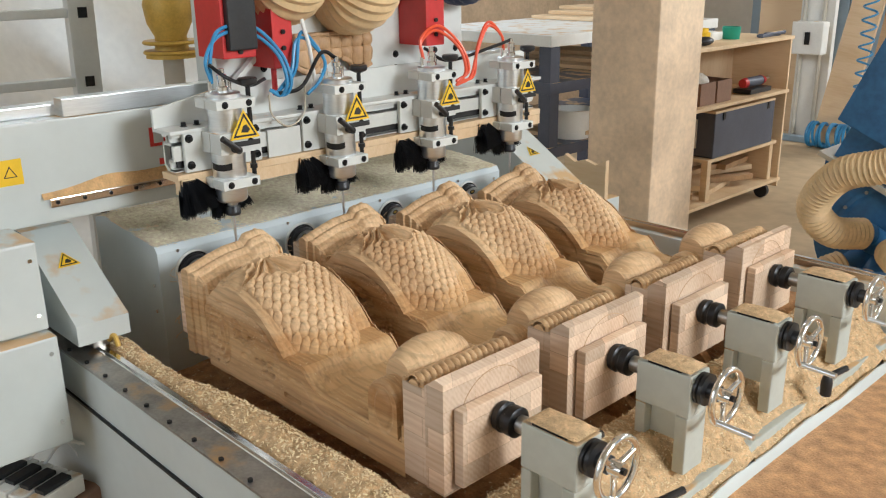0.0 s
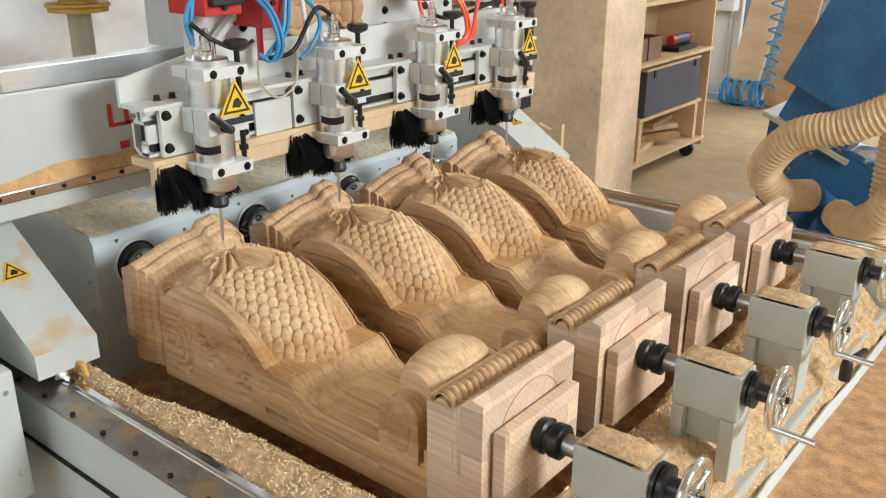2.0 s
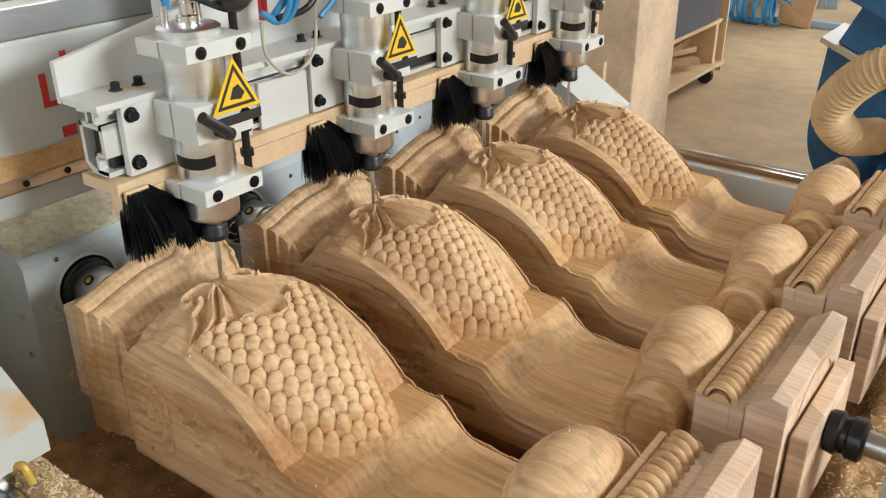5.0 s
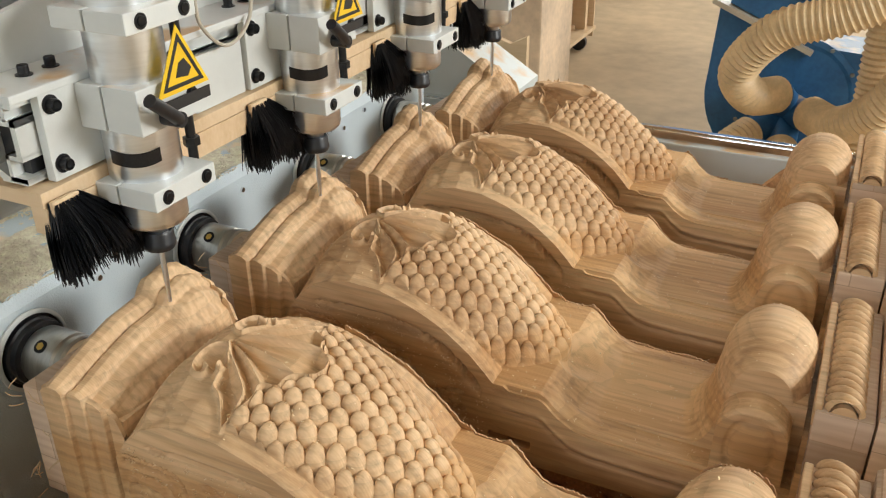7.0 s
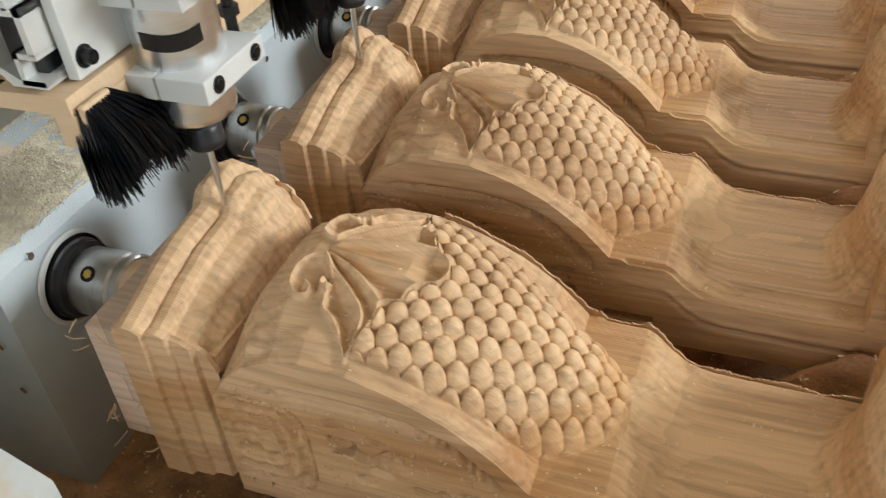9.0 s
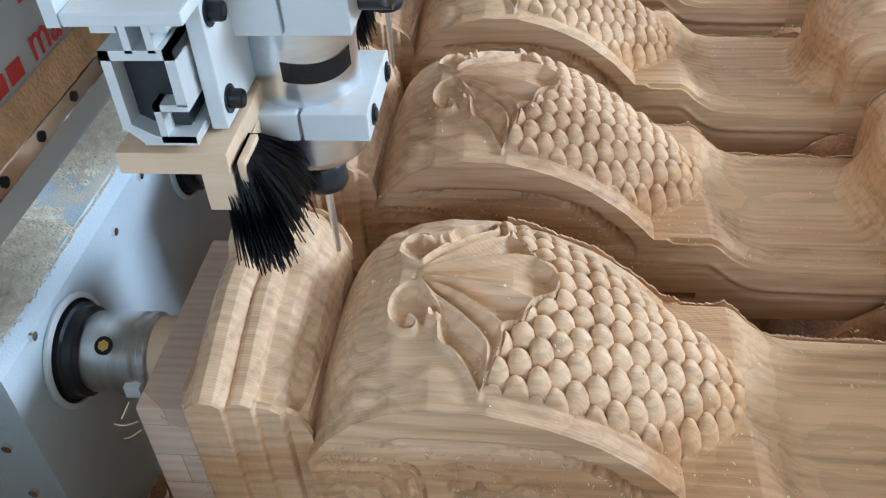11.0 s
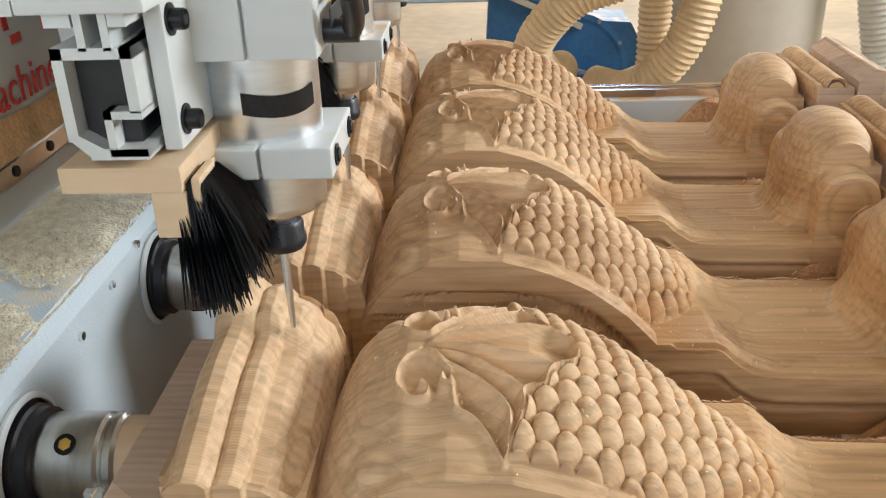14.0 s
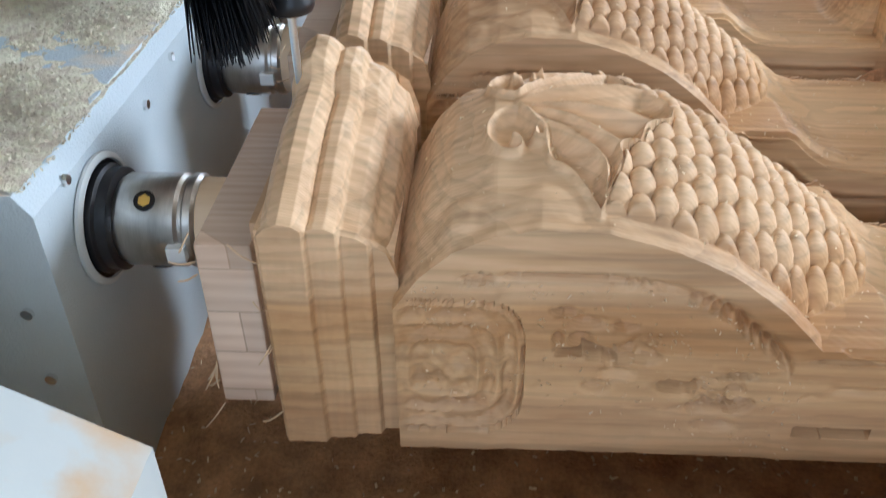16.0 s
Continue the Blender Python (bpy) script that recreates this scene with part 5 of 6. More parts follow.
def brush(seed):
    """A skirt of stiff black bristles; origin at its root on the lip board."""
    t = thing("dust_brush", "black bristle brush nailed to the wooden batten", "brush", "brushes on the batten")
    rnd = random.Random(seed)
    bm = bmesh.new()
    for i in range(900):
        u = rnd.random()
        y = -0.022 + 0.040 * u
        x = rnd.uniform(-0.008, 0.012)
        L = (0.096 - 0.024 * u) * rnd.uniform(0.86, 1.0)
        a = Vector((x, y, 0.0))
        b = Vector((x * 1.5 + rnd.gauss(0.008, 0.005), y - 0.006 + 0.062 * u + rnd.gauss(0, 0.004), -L))
        mid = (a + b) / 2 + Vector((0.002, (u - 0.3) * 0.012, 0.002))
        for s in (Vector((0.0009, 0.0006, 0)), Vector((-0.0006, 0.0009, 0))):
            v = [bm.verts.new(p) for p in (a - s, a + s, mid + s, b + s * 0.4, b - s * 0.4, mid - s)]
            bm.faces.new(v)
    part("bristles", bm, bristle, t)
    bm = bmesh.new()
    slab(bm, 0.006, 0.012, -0.024, 0.012, -0.020, 0.004, 0.002)
    part("root_strip", bm, board, t, "torn wooden root strip")
    return t


BRUSHES = []
for k in range(4):
    BRUSHES.append((brush(k), (-0.030, UNIT_Y - 0.094 + PITCH * k, 1.016)))
    BRUSHES.append((brush(k + 9), (-0.040, UNIT_Y - 0.008 + PITCH * k, 0.998)))


def air_line(name, pts, mat, label, r=0.0045, group="air lines"):
    ob = part(name, tube(bmesh.new(), pts, r, n=10, seg=8), mat, None, smooth=True)
    return tagged(ob, label, "hose", group)


def zz(h):
    return TIP_Z + h


LINES = []
for dx in (0.0, 0.012):
    LINES.append(air_line("water_hose", [(-0.012, UNIT_Y - 0.02, zz(0.395)), (-0.012, UNIT_Y - 0.03 + dx, zz(0.45)), (-0.03, UNIT_Y + 0.02, zz(0.50 + dx)), (-0.03, UNIT_Y + 0.10 + dx, zz(0.505 + dx)), (-0.02, UNIT_Y + 0.17 + dx, zz(0.45)), (-0.01, UNIT_Y + 0.19 + dx, zz(0.38)), (-0.02, UNIT_Y + 0.175 + dx, zz(0.345)), (-0.03, UNIT_Y + 0.15, zz(0.36))], hose_blue, "looped blue plastic water hose"))
    LINES.append(air_line("water_hose", [(-0.03, UNIT_Y + 0.17, zz(0.35)), (-0.02, UNIT_Y + 0.21 + dx, zz(0.40)), (-0.03, UNIT_Y + 0.235 + dx, zz(0.47 + dx)), (-0.03, UNIT_Y + 0.27, zz(0.475 + dx)), (-0.012, UNIT_Y + 0.31, zz(0.42)), (-0.012, UNIT_Y + 0.29, zz(0.37)), (-0.012, UNIT_Y + 0.25, zz(0.34))], hose_blue, "looped blue plastic water hose"))
    LINES.append(air_line("water_hose", [(-0.012, 2 * PITCH + UNIT_Y - 0.02, zz(0.395)), (-0.02, 2 * PITCH + UNIT_Y - 0.02, zz(0.44 + dx)), (-0.02, 2 * PITCH + UNIT_Y + 0.04 + dx, zz(0.47 + dx)), (0.0, 2 * PITCH + UNIT_Y + 0.11 + dx, zz(0.42)), (0.01, 2 * PITCH + UNIT_Y + 0.13 + dx, zz(0.35)), (0.0, 2 * PITCH + UNIT_Y + 0.10, zz(0.31 + dx))], hose_red, "looped orange-red plastic water hose"))
    LINES.append(air_line("water_hose", [(0.0, 2 * PITCH + UNIT_Y + 0.10, zz(0.31 + dx)), (0.0, 2 * PITCH + UNIT_Y + 0.16 + dx, zz(0.33)), (-0.01, 2 * PITCH + UNIT_Y + 0.20, zz(0.40 + dx)), (-0.012, 3 * PITCH + UNIT_Y - 0.09, zz(0.47 + dx)), (-0.012, 3 * PITCH + UNIT_Y - 0.03, zz(0.44)), (-0.012, 3 * PITCH + UNIT_Y - 0.02, zz(0.395))], hose_red, "looped orange-red plastic water hose"))
LINES.append(air_line("spindle_cable", [(0.0, UNIT_Y - 0.03, zz(0.44)), (0.02, UNIT_Y + 0.0, zz(0.41)), (0.02, UNIT_Y + 0.06, zz(0.385)), (-0.02, UNIT_Y + 0.13, zz(0.39))], bolt_black, "black rubber cable on a spindle", 0.0045, "cables"))
LINES.append(air_line("spindle_cable", [(0.0, UNIT_Y + PITCH, zz(0.425)), (-0.01, UNIT_Y + PITCH - 0.04, zz(0.44)), (-0.02, UNIT_Y + 0.24, zz(0.36)), (-0.02, UNIT_Y + 0.17, zz(0.35))], bolt_black, "black rubber cable on a spindle", 0.005, "cables"))
LINES.append(air_line("spindle_cable", [(0.0, UNIT_Y + 3 * PITCH, zz(0.425)), (-0.01, UNIT_Y + 3 * PITCH - 0.06, zz(0.41)), (-0.03, UNIT_Y + 2 * PITCH + 0.10, zz(0.38)), (-0.05, UNIT_Y + 2 * PITCH + 0.02, zz(0.42))], bolt_black, "black rubber cable on a spindle", 0.005, "cables"))
LINES.append(air_line("thin_wire", [(-0.02, UNIT_Y + 0.14, zz(0.35)), (-0.02, UNIT_Y + 0.145, zz(0.30)), (-0.02, UNIT_Y + 0.19, zz(0.265)), (-0.02, UNIT_Y + 0.24, zz(0.29)), (-0.02, UNIT_Y + 0.25, zz(0.36))], drum_paint, "thin looped tan wire", 0.0025, "cables"))
LINES.append(air_line("white_cable", [(-0.03, 0.285, 1.62), (-0.03, 0.275, 1.40), (-0.02, 0.29, 1.30), (-0.03, 0.31, 1.20)], white, "white cable hanging down the slide", 0.005, "cables"))


def ornament():
    """A carved wooden applique hung on the slide."""
    rnd = random.Random(3)
    bm = sheet(50, 24, lambda u, v: (-0.148 + 0.012 * abs(math.sin(u * 21) * math.cos(v * 9)) * (0.3 + u), 0.33 + 0.25 * u, 1.228 + 0.095 * v - 0.02 * math.sin(u * 9) * (v < 0.3)))
    ob = part("wood_ornament", bm, plank, None, smooth=True)
    s = ob.modifiers.new("thick", "SOLIDIFY")
    s.thickness = 0.012
    return tagged(ob, "carved tan wooden ornament hung on the slide", "ornament")


LINES.append(ornament())


def drop_hose(y, z, r, mat, label):
    """The lower end of a ribbed extraction hose that hangs over the slide."""
    pts = [(0.0, y, z + 0.70), (0.0, y, z + 0.30), (-0.01, y, z + 0.12), (-0.08, y, z + 0.02), (-0.20, y, z + 0.05), (-0.27, y, z + 0.25), (-0.27, y, z + 0.5)]
    ob = part("extraction_hose", tube(bmesh.new(), pts, r, n=14, seg=28, ribs=(0.016, 0.006)), mat, None, smooth=True)
    return tagged(ob, label, "hose", "extraction hoses")


LINES.append(drop_hose(0.27, 1.43, 0.100, hose_cream, "cream ribbed extraction hose hanging above the spindles"))
LINES.append(drop_hose(0.50, 1.40, 0.105, hose_cream, "cream ribbed extraction hose hanging above the spindles"))
LINES.append(drop_hose(0.72, 1.45, 0.065, hose_navy, "dark blue ribbed extraction hose"))
LINES.append(drop_hose(0.93, 1.43, 0.075, hose_navy, "dark blue ribbed extraction hose"))

# the hall's furniture ----------------------------------------------------


def pillar():
    t = thing("pillar", "square column clad in pale chipboard", "column", kind="structure")
    bm = bmesh.new()
    slab(bm, -0.44, -0.09, 2.25, 2.60, 0.0, 4.2, 0.006)
    part("cladding", bm, plywood, t)
    return t


pillar()


def shelf_unit():
    """Open shelf of pale board; stands on castors."""
    t = thing("shelf_unit", "open pale chipboard shelf unit on castors, loaded with tools", "shelf unit")
    x0, x1, y0, y1 = -0.90, -0.52, 3.15, 4.42
    for y in (y0, y1 - 0.02):
        bm = bmesh.new()
        slab(bm, x0, x1, y, y + 0.02, 0.06, 1.0, 0.002)
        part("side_panel", bm, board, t)
    for z in (0.10, 0.67, 1.0):
        bm = bmesh.new()
        slab(bm, x0, x1 + 0.012, y0, y1, z, z + 0.02, 0.002)
        part("shelf", bm, board, t)
    bm = bmesh.new()
    slab(bm, x0 - 0.01, x0, y0, y1, 0.10, 1.02)
    part("back_panel", bm, board, t)
    for y in (y0 + 0.1, y1 - 0.12):
        bm = bmesh.new()
        rod(bm, (x1 - 0.05, y - 0.015, 0.045), (x1 - 0.05, y + 0.015, 0.045), 0.045)
        part("castor", bm, black, t, smooth=True)
    return t


shelf_unit()


def put(name, bm, mat, label, category, group="", at=None, smooth=False):
    ob = part(name, bm, mat, None, smooth=smooth)
    if at is not None:
        ob.matrix_basis = at
    return tagged(ob, label, category, group)


def tool_case():
    t = thing("tool_case", "slate blue steel tool case with a pale vent", "tool case", at=pose(-0.70, 3.95, 0.372))
    bm = bmesh.new()
    slab(bm, -0.17, 0.17, -0.38, 0.34, 0.0, 0.27, 0.006)
    part("case_body", bm, slate, t)
    bm = bmesh.new()
    slab(bm, -0.172, 0.172, -0.382, 0.342, 0.262, 0.276, 0.002)
    part("lid", bm, board, t)
    bm = bmesh.new()
    slab(bm, -0.10, 0.06, -0.388, -0.382, 0.05, 0.22)
    vent = part("vent", bm, white, t, "pale slotted vent")
    for k in range(7):
        bm = bmesh.new()
        slab(bm, -0.09, 0.05, -0.391, -0.388, 0.062 + 0.022 * k, 0.070 + 0.022 * k)
        part("slat", bm, drum_paint, vent)
    for y in (-0.3, 0.24):
        bm = bmesh.new()
        slab(bm, 0.172, 0.176, y, y + 0.025, 0.22, 0.262)
        part("latch", bm, bolt_black, t)
    return t


tool_case()
bm = bmesh.new()
slab(bm, -0.88, -0.53, 3.52, 4.36, 0.350, 0.371, 0.002)
slab(bm, -0.88, -0.84, 3.54, 3.58, 0.12, 0.352)
slab(bm, -0.58, -0.54, 3.54, 3.58, 0.12, 0.352)
slab(bm, -0.88, -0.54, 4.30, 4.34, 0.12, 0.352)
put("case_stand", bm, board, "pale board stand carrying the tool case", "stand")
for k, y in enumerate((3.50, 3.68)):
    bm = bmesh.new()
    slab(bm, -0.11, 0.10, -0.08, 0.08, 0, 0.012)
    for a, b, c, d in ((-0.11, 0.10, -0.08, -0.072), (-0.11, 0.10, 0.072, 0.08), (-0.11, -0.10, -0.072, 0.072), (0.09, 0.10, -0.072, 0.072)):
        slab(bm, a, b, c, d, 0.012, 0.125)
    put("parts_tray", bm, carton, "brown open parts tray on the shelf", "tray", "parts trays", pose(-0.65, y, 0.692))
bm = bmesh.new()
bmesh.ops.create_icosphere(bm, subdivisions=3, radius=0.09)
for v in bm.verts:
    v.co = Vector((v.co.x * 0.8, v.co.y, max(-0.02, v.co.z * 0.75))) * (1 + 0.18 * noise.noise(v.co * 22))
put("rag_bundle", bm, rag, "crumpled striped cloth in a parts tray", "cloth", at=pose(-0.65, 3.52, 0.80), smooth=True)


def drill():
    t = thing("hand_grinder", "red and black hand power tool lying on the shelf", "power tool", at=pose(-0.62, 4.18, 0.755))
    bm = bmesh.new()
    rod(bm, (0, -0.13, 0), (0, 0.06, 0), 0.03)
    part("motor", bm, slate, t, smooth=True)
    for y0, y1, r0, r1 in ((0.06, 0.10, 0.032, 0.024), (-0.16, -0.13, 0.026, 0.032)):
        bm = bmesh.new()
        rod(bm, (0, y0, 0), (0, y1, 0), r0, r1)
        part("red_cap", bm, red, t, smooth=True)
    bm = bmesh.new()
    rod(bm, (0, 0.10, 0), (0, 0.17, 0.006), 0.007)
    part("shaft", bm, steel, t)
    bm = bmesh.new()
    slab(bm, -0.06, 0.06, -0.16, 0.10, -0.062, -0.034, 0.004)
    part("base", bm, black, t)
    return t


drill()
bm = bmesh.new()
lathe(bm, [(0.04, 0), (0.042, 0.06), (0.036, 0.062), (0.03, 0.064), (0.03, 0.085)])
put("yellow_jar", bm, yellow, "yellow plastic jar on the shelf top", "jar", at=pose(-0.68, 3.62, 1.02), smooth=True)
bm = bmesh.new()
lathe(bm, [(0.05, 0), (0.055, 0.07), (0.05, 0.072), (0.048, 0.01)])
put("green_cup", bm, green, "green plastic cup on the shelf top", "cup", at=pose(-0.70, 3.98, 1.02), smooth=True)
bm = bmesh.new()
bmesh.ops.create_icosphere(bm, subdivisions=2, radius=0.06, matrix=Matrix.Diagonal((0.8, 1.2, 0.42, 1)))
put("black_pad", bm, black, "small black sanding pad on the shelf top", "tool", at=pose(-0.60, 3.50, 1.045), smooth=True)
bm = bmesh.new()
slab(bm, -0.05, 0.05, -0.06, 0.06, 0, 0.05, 0.008)
put("white_box", bm, white, "small white box on the shelf top", "box", at=pose(-0.76, 3.84, 1.02))
bm = bmesh.new()
slab(bm, -0.02, 0.02, -0.12, 0.12, 0, 0.02, 0.006)
rod(bm, (0, -0.05, 0.015), (0.03, 0.14, 0.02), 0.012)
put("hand_tool", bm, slate, "dark hand tool on the shelf top", "tool", at=pose(-0.60, 4.26, 1.02))
rnd = random.Random(5)
for k in range(8):
    bm = slab(bmesh.new(), -0.03, 0.03, -0.20, 0.20, 0, 0.032, 0.002)
    put("offcut", bm, plank if k % 2 else board, "sawn timber offcut lying on the bottom shelf", "offcut", "offcuts", pose(-0.70 + 0.05 * rnd.uniform(-1, 1), 3.45 + 0.1 * k, 0.122 + 0.034 * (k % 4), 0, 0, rnd.uniform(-35, 35)))


def dust_fan():
    """A blue centrifugal fan with its inlets facing the machine."""
    t = thing("dust_fan", "dusty blue steel centrifugal fan with cream hoses", "dust extractor fan", at=pose(0.70, 2.88, 0.31))
    bm = bmesh.new()
    pts = [(0.31 * math.cos(a), 0.33 * math.sin(a)) for a in np.linspace(radians(172), radians(395), 40)]
    pts += [(0.10, 0.20), (0.03, 0.20), (-0.29, 0.34)]
    outline(bm, pts, 0.26, pose(0, 0.26, 0, 90, 0, 0))
    sc = part("scroll_case", bm, blue_paint, t)
    bm = bmesh.new()
    lathe(bm, [(0.235, 0.0), (0.235, 0.006), (0.215, 0.008), (0.20, 0.004)], pose(0.02, 0, 0, 90, 0, 0))
    part("inlet_plate", bm, blue_paint, t)
    for k in range(12):
        a = 2 * math.pi * k / 12
        bm = bmesh.new()
        rod(bm, (0.02 + 0.225 * math.cos(a), -0.006, 0.225 * math.sin(a)), (0.02 + 0.225 * math.cos(a), -0.014, 0.225 * math.sin(a)), 0.008, seg=8)
        part("bolt", bm, dull_steel, sc)
    bm = bmesh.new()
    outline(bm, [(-0.32, 0.335), (0.06, 0.17), (0.068, 0.188), (-0.312, 0.353)], 0.32, pose(0, 0.29, 0, 90, 0, 0))
    part("flange", bm, drum_paint, t, "dust-covered duct flange")
    bm = bmesh.new()
    slab(bm, -0.15, 0.17, 0.0, 0.26, 0.0, 0.16, 0.004, pose(-0.12, 0, 0.275, 0, 23.5, 0))
    slab(bm, -0.21, 0.24, -0.03, 0.29, 0.155, 0.75, 0.004, pose(-0.12, 0, 0.275, 0, 23.5, 0))
    part("outlet_duct", bm, blue_paint, t)
    for d in ((-0.09, -0.13, -0.12), (0.02, -0.13, -0.16), (0.10, -0.13, -0.03), (-0.02, -0.15, 0.05)):
        bm = bmesh.new()
        rod(bm, (0.0, 0.0, -0.04), d, 0.065, 0.055)
        part("inlet_branch", bm, blue_paint, t, smooth=True)
    return t


dust_fan()


def big_hose(pts, label, r=0.068, mat=None):
    ob = part("extraction_hose", tube(bmesh.new(), pts, r, n=16, seg=24, ribs=(0.021, 0.008)), mat or hose_cream, None, smooth=True)
    return tagged(ob, label, "hose", "extraction hoses")


big_hose([(0.68, 2.70, 0.37), (0.60, 2.55, 0.40), (0.56, 2.45, 0.52), (0.68, 2.38, 0.68), (0.88, 2.36, 0.76), (1.08, 2.36, 0.90), (1.25, 2.40, 1.2), (1.35, 2.5, 1.7)], "cream ribbed hose looping out of the fan inlet")
big_hose([(0.80, 2.70, 0.31), (0.90, 2.55, 0.33), (1.02, 2.45, 0.44), (1.10, 2.42, 0.62), (1.14, 2.45, 0.9), (1.2, 2.55, 1.6)], "cream ribbed hose rising from the fan inlet")
big_hose([(0.61, 2.70, 0.22), (0.54, 2.60, 0.18), (0.44, 2.50, 0.10)], "cream ribbed hose running to the floor", 0.062)
big_hose([(0.72, 2.70, 0.18), (0.74, 2.58, 0.13), (0.80, 2.42, 0.09)], "cream ribbed hose running to the floor", 0.06)
big_hose([(0.98, 2.62, 0.07), (0.99, 2.58, 0.35), (0.99, 2.58, 0.8), (1.02, 2.62, 1.5)], "pale ribbed hose standing behind the fan", 0.06)


def dust_drum():
    t = thing("dust_drum", "tall beige sheet-metal dust collector drum with a riveted seam", "dust collector", at=pose(1.40, 3.0, 0))
    bm = bmesh.new()
    lathe(bm, [(0.31, 0.10), (0.31, 1.5), (0.30, 1.52)], seg=48)
    part("shell", bm, drum_paint, t, smooth=True)
    for k in range(16):
        bm = bmesh.new()
        rod(bm, (-0.13, -0.270, 0.14 + 0.08 * k), (-0.131, -0.277, 0.14 + 0.08 * k), 0.006, seg=8)
        part("rivet", bm, drum_paint, t)
    for a in (45, 165, 285):
        bm = bmesh.new()
        rod(bm, (0.27 * math.cos(radians(a)), 0.27 * math.sin(radians(a)), 0), (0.27 * math.cos(radians(a)), 0.27 * math.sin(radians(a)), 0.12), 0.02)
        part("leg", bm, dull_steel, t)
    return t


dust_drum()
big_hose([(1.90, 2.72, 0.06), (1.88, 2.72, 0.3), (1.80, 2.74, 0.7), (1.72, 2.8, 1.5)], "grey-white ribbed hose beside the drum", 0.075, hose_white)


def plastic_sheet():
    def place(u, v):
        y = -0.3 + 2.6 * u
        z = 0.005 + 4.19 * v
        return (-2.35 + 0.08 * math.sin(y * 9 + math.sin(z * 5)) + 0.05 * math.sin(z * 13 + y * 6) + 0.25 * (1 - v) ** 2, y, z)
    ob = part("plastic_sheet", sheet(90, 70, place), film, None, smooth=True)
    return tagged(ob, "creased translucent plastic sheet hung before the wall", "plastic sheet")


plastic_sheet()


def ladder():
    t = thing("ladder", "grey aluminium ladder leaning by the plastic sheet", "ladder", at=pose(-1.60, 0.40, 0.0, 0, 4, -6))
    for y in (-0.42, 0.0):
        bm = bmesh.new()
        slab(bm, -0.03, 0.03, y - 0.05, y + 0.05, 0.0, 2.6, 0.004)
        part("rail", bm, alloy, t)
    for k in range(9):
        bm = bmesh.new()
        slab(bm, -0.02, 0.02, -0.37, -0.05, 0.25 + 0.265 * k, 0.285 + 0.265 * k, 0.004)
        part("rung", bm, alloy, t)
        bm = bmesh.new()
        slab(bm, 0.03, 0.034, -0.015, 0.02, 0.25 + 0.265 * k, 0.29 + 0.265 * k)
        part("plug", bm, bolt_black, t)
    return t


ladder()


def yellow_valve():
    t = thing("filter_valve", "yellow cast valve on a vertical pipe", "valve", at=pose(-1.25, 0.63, -0.17))
    bm = bmesh.new()
    rod(bm, (0, 0, 0.17), (0, 0, 1.32), 0.04)
    part("pipe", bm, drum_paint, t, smooth=True)
    bm = bmesh.new()
    lathe(bm, [(0.10, 1.32), (0.10, 1.345), (0.065, 1.35), (0.06, 1.40), (0.085, 1.45), (0.095, 1.52), (0.08, 1.58), (0.06, 1.62), (0.10, 1.64), (0.10, 1.67)])
    part("valve_body", bm, brass, t, smooth=True)
    for z in (1.335, 1.372):
        bm = bmesh.new()
        lathe(bm, [(0.105, z), (0.11, z + 0.006), (0.105, z + 0.014)])
        part("flange", bm, brass, t, smooth=True)
    return t


yellow_valve()
bm = slab(bmesh.new(), -1.18, -1.0, 1.02, 1.30, 0.9, 1.9, 0.01)
put("control_cabinet", bm, white, "white steel control cabinet behind the gantry", "cabinet")
bm = slab(bmesh.new(), -1.18, -1.0, 1.02, 1.30, 0.0, 0.898, 0.01)
put("cabinet_plinth", bm, paint, "grey steel plinth under the cabinet", "plinth")


def second_bench():
    """A further machine bed behind the column, stacked with boards."""
    t = thing("board_rack", "dark blue steel rack stacked with pale boards", "rack", at=pose(-1.5, 3.4, 0))
    for x in (-0.5, 0.45):
        for y in (-0.7, 0.9):
            bm = bmesh.new()
            slab(bm, x - 0.04, x + 0.04, y - 0.04, y + 0.04, 0, 1.10, 0.004)
            part("post", bm, slate, t)
    for z in (0.45, 0.80, 1.05):
        bm = bmesh.new()
        slab(bm, -0.55, 0.50, -0.75, 0.95, z, z + 0.06, 0.004)
        part("deck", bm, slate if z < 1 else white, t)
    return t


second_bench()
rnd = random.Random(8)
for k in range(9):
    z = (0.512, 0.862, 1.112)[k % 3] + 0.024 * (k // 3)
    bm = slab(bmesh.new(), -0.45, 0.45, -0.13, 0.13, 0, 0.022, 0.002)
    put("stacked_board", bm, board, "pale board stacked on the rack", "board", "boards on the rack", pose(-1.5 + rnd.uniform(-0.05, 0.05), 3.0 + 0.33 * (k % 3) + 0.05 * k, z, 0, 0, rnd.uniform(-6, 6)))
bm = bmesh.new()
lathe(bm, [(0.10, 0), (0.12, 0.16), (0.125, 0.165), (0.115, 0.165), (0.10, 0.02)])
put("white_bucket", bm, white, "white plastic bucket on the rack", "bucket", at=pose(-1.12, 3.0, 0.512), smooth=True)
bm = bmesh.new()
outline(bm, [(0, 0), (0.20, 0), (0.20, 0.155), (0.15, 0.13), (0.10, 0.145), (0.05, 0.13), (0, 0.155)], 0.02, pose(-0.14, 1.72, 0.60, 90, 0, 0))
put("template_board", bm, board, "pale wooden template with a scalloped top", "template")
bm = slab(bmesh.new(), -0.14, 0.06, 1.68, 1.80, 0.0, 0.598, 0.004)
put("template_stand", bm, paint, "grey steel stand under the template", "stand")
bm = bmesh.new()
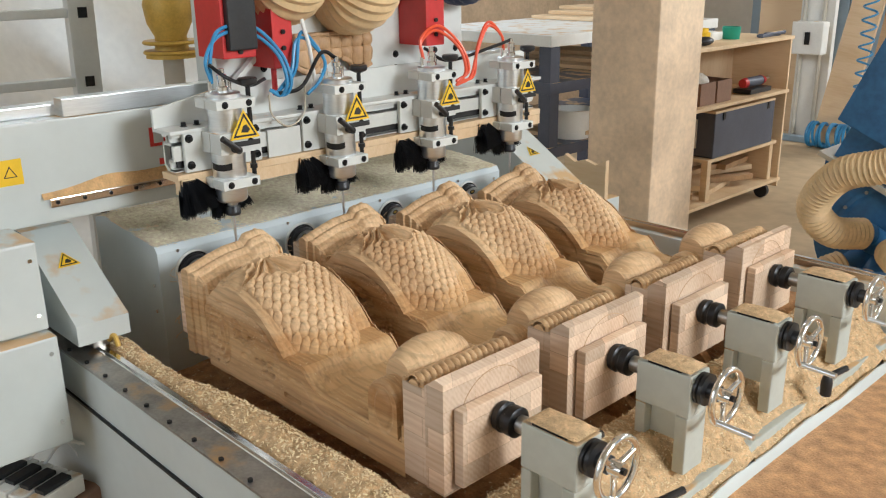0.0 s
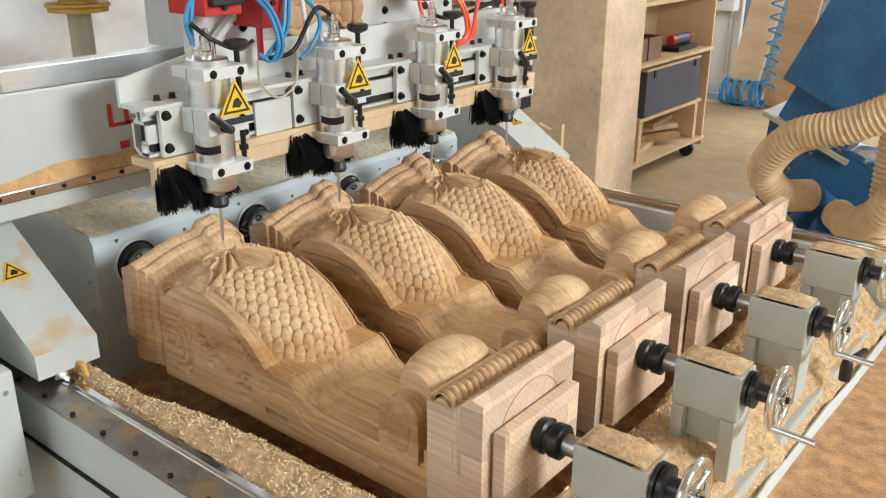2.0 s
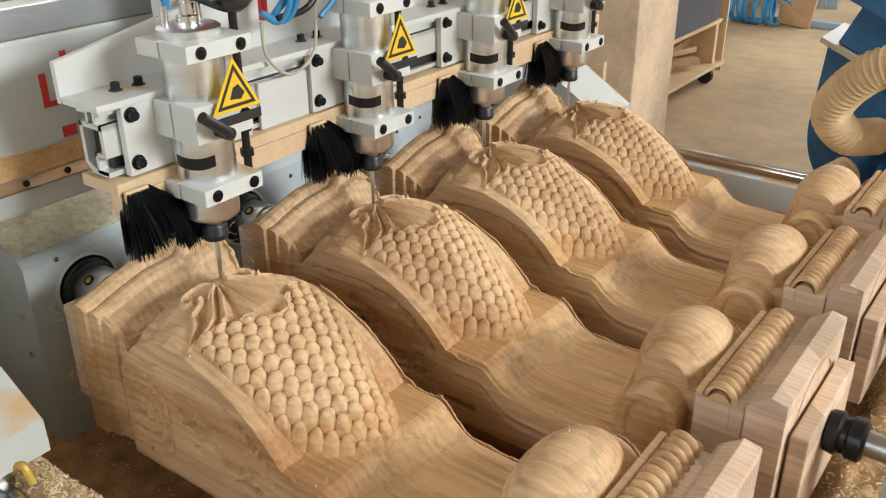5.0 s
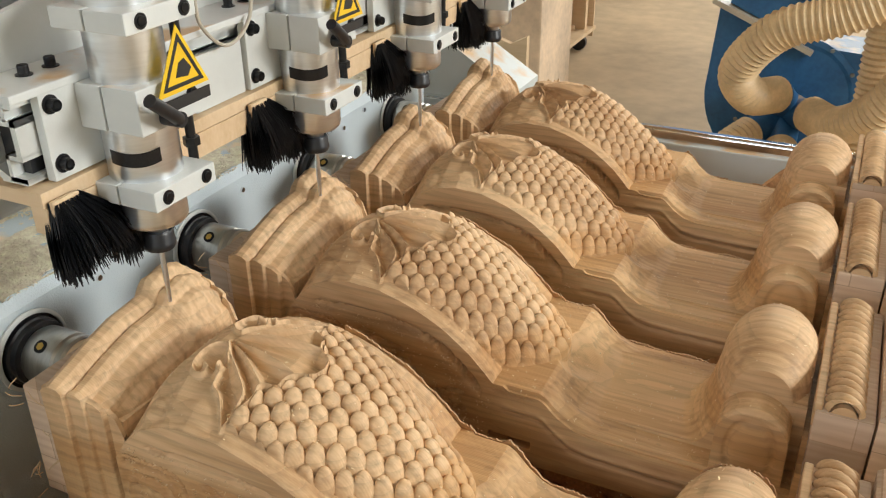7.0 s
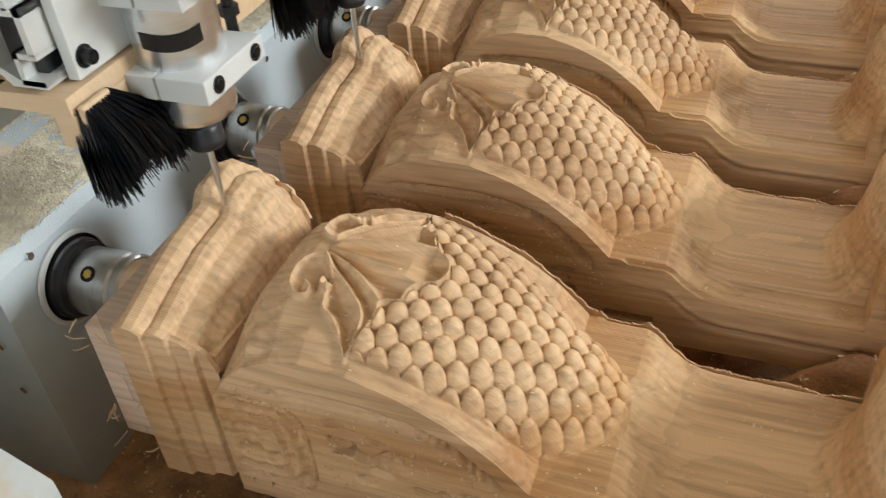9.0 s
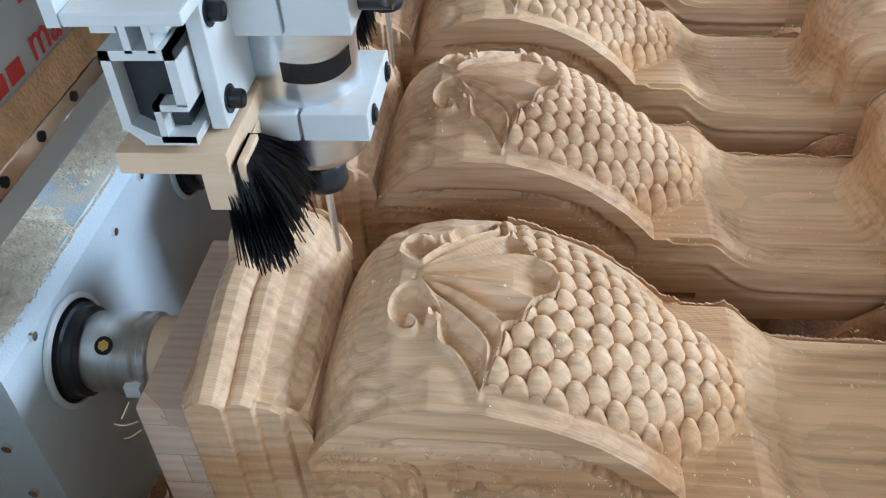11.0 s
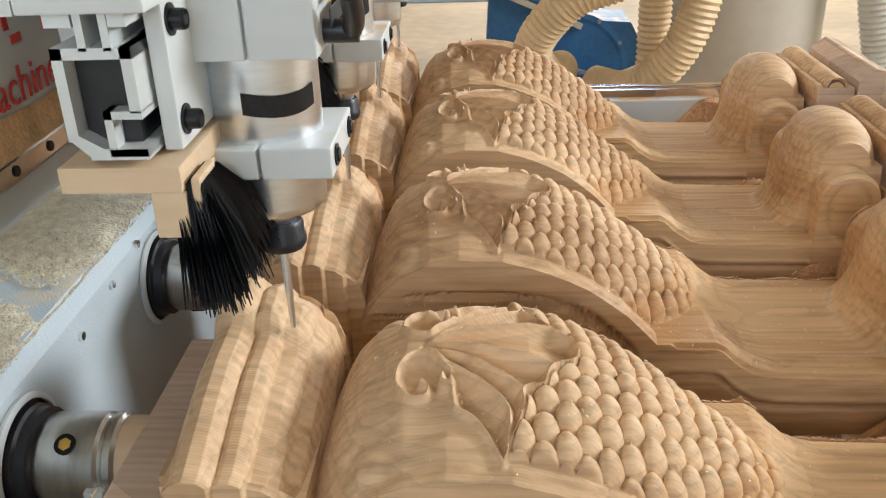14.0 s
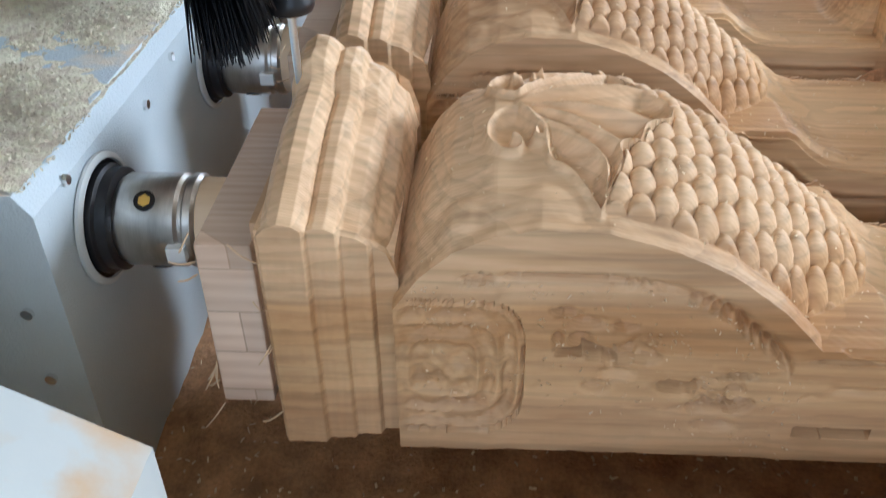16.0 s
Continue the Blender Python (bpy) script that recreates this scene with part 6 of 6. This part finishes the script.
lathe(bm, [(0.075, 0), (0.07, 0.10), (0.05, 0.16), (0.035, 0.19), (0.03, 0.30)], pose(0, 0, 0, 180, 0, 0))
put("grey_funnel", bm, drum_paint, "grey plastic outlet cone hanging by the column", "duct", at=pose(-0.46, 2.18, 1.62), smooth=True)

# far corner
bm = bmesh.new()
for k in range(16):
    slab(bm, -2.12 + 0.10 * k, -2.03 + 0.10 * k, 6.95, 6.98, 0.0, 3.2, 0.006)
tagged(part("metal_siding", bm, siding), "blue-grey ribbed metal siding", "siding", kind="structure")
bm = slab(bmesh.new(), -1.85, -1.45, 6.58, 6.62, 0.0, 2.1, 0.004)
put("tall_panel", bm, board, "tall pale board leaning in the corner", "board", at=pose(0, 0, 0))


def conduit():
    t = thing("wall_switch", "white switch box with conduits on a pale post", "switch box")
    bm = slab(bmesh.new(), -1.35, -1.07, 6.30, 6.36, 0.0, 3.2, 0.004)
    part("post", bm, white, t)
    for x in (-1.31, -1.15):
        bm = bmesh.new()
        rod(bm, (x, 6.285, 0.05), (x, 6.285, 3.2), 0.016)
        part("conduit", bm, hose_white, t, smooth=True)
    bm = slab(bmesh.new(), -1.35, -1.09, 6.16, 6.28, 0.72, 0.98, 0.012)
    part("box", bm, white, t)
    bm = slab(bmesh.new(), -1.23, -1.19, 6.145, 6.16, 0.80, 0.90, 0.004)
    part("handle", bm, bolt_black, t)
    return t


conduit()
for k, (x, lean) in enumerate(((-0.95, 9), (-0.62, 6))):
    bm = slab(bmesh.new(), -0.12, 0.12, -0.02, 0.02, 0.0, 2.4, 0.004)
    put("leaning_plank", bm, board if k == 0 else plank, "tall sawn plank leaning on the wall", "plank", "leaning planks", pose(x, 6.12, 0.01, -3, lean, 0))


def coil():
    pts = []
    for i in range(150):
        a = i * 0.55
        pts.append((-1.05 + 0.32 * (i / 150) + 0.03 * math.cos(a * 0.3), 6.05 + 0.10 * math.cos(a), 0.11 + 0.095 * math.sin(a)))
    ob = part("spiral_hose", tube(bmesh.new(), pts, 0.011, n=2, seg=6), hose_blue, None, smooth=True)
    tagged(ob, "coiled blue spiral air hose lying on the floor", "hose", "spiral hoses")
    pts = [(-0.66 + 0.05 * math.cos(i * 0.7), 5.95 + 0.05 * math.sin(i * 0.7), 0.18 + 0.011 * i) for i in range(110)]
    ob = part("spiral_hose", tube(bmesh.new(), pts, 0.008, n=2, seg=6), hose_blue, None, smooth=True)
    tagged(ob, "blue spiral air hose hanging by the wall", "hose", "spiral hoses")


coil()
bm = slab(bmesh.new(), -1.7, 1.3, 6.16, 6.23, 0.0, 0.05, 0.006)
put("floor_pipe", bm, siding, "pale blue pipe duct along the floor", "pipe")


def plc_box():
    t = thing("terminal_block", "white and black electrical terminals with loose wires", "electrical box", at=pose(-0.02, -0.50, 0.28, 0, 0, 20))
    bm = slab(bmesh.new(), -0.14, 0.14, -0.10, 0.10, -0.30, 0.0, 0.006)
    part("box", bm, carton, t)
    for k in range(5):
        bm = slab(bmesh.new(), -0.12 + 0.05 * k, -0.078 + 0.05 * k, -0.08, 0.06, 0.002, 0.05, 0.004)
        b = part("contactor", bm, white, t)
        bm = slab(bmesh.new(), -0.115 + 0.05 * k, -0.083 + 0.05 * k, -0.05, 0.03, 0.051, 0.062, 0.002)
        part("cover", bm, black, b)
    for k in range(3):
        bm = tube(bmesh.new(), [(-0.1 + 0.05 * k, 0.05, 0.05), (-0.08 + 0.06 * k, 0.09, 0.10), (0.02 + 0.05 * k, 0.13, 0.05), (0.06, 0.14, -0.2)], 0.004, seg=6)
        part("wire", bm, white, t, smooth=True)
    return t


plc_box()


# motion ------------------------------------------------------------------
TRAVEL = [(0, 0.16, -0.006), (0.5, 0.203, 0), (1, 0.237, 0.002), (1.5, 0.254, 0), (2, 0.278, 0.001), (2.5, 0.295, 0), (3, 0.313, -0.002), (3.5, 0.322, -0.008), (4, 0.32, -0.028), (4.5, 0.315, -0.03), (5.5, 0.292, -0.012), (6.5, 0.246, 0.003), (7, 0.227, 0.006), (7.5, 0.2, 0.004), (8, 0.172, 0.001), (8.5, 0.18, 0.003), (9, 0.211, 0.006), (9.5, 0.243, 0.006), (10, 0.266, 0.004), (10.75, 0.275, 0), (11.5, 0.265, -0.004), (12, 0.267, -0.012), (12.5, 0.265, -0.007), (13, 0.26, -0.001), (13.5, 0.252, 0.002), (14, 0.236, 0.002), (14.5, 0.224, 0.002), (15, 0.209, 0), (15.5, 0.187, -0.004), (16, 0.175, -0.01)]


def motions():
    walk(GANTRY, [(t, pose(x, 0, 0)) for t, x, z in TRAVEL])
    walk(CARRIAGE, [(t, pose(x, 0, z)) for t, x, z in TRAVEL])
    for k, u in enumerate(UNITS):
        walk(u, [(t, pose(x, UNIT_Y + PITCH * k, TIP_Z + z)) for t, x, z in TRAVEL])
    for b, (bx, by, bz) in BRUSHES:
        walk(b, [(t, pose(x + bx, by, bz + z)) for t, x, z in TRAVEL])
    for o in LINES:
        walk(o, [(t, pose(x, 0, z)) for t, x, z in TRAVEL])


motions()
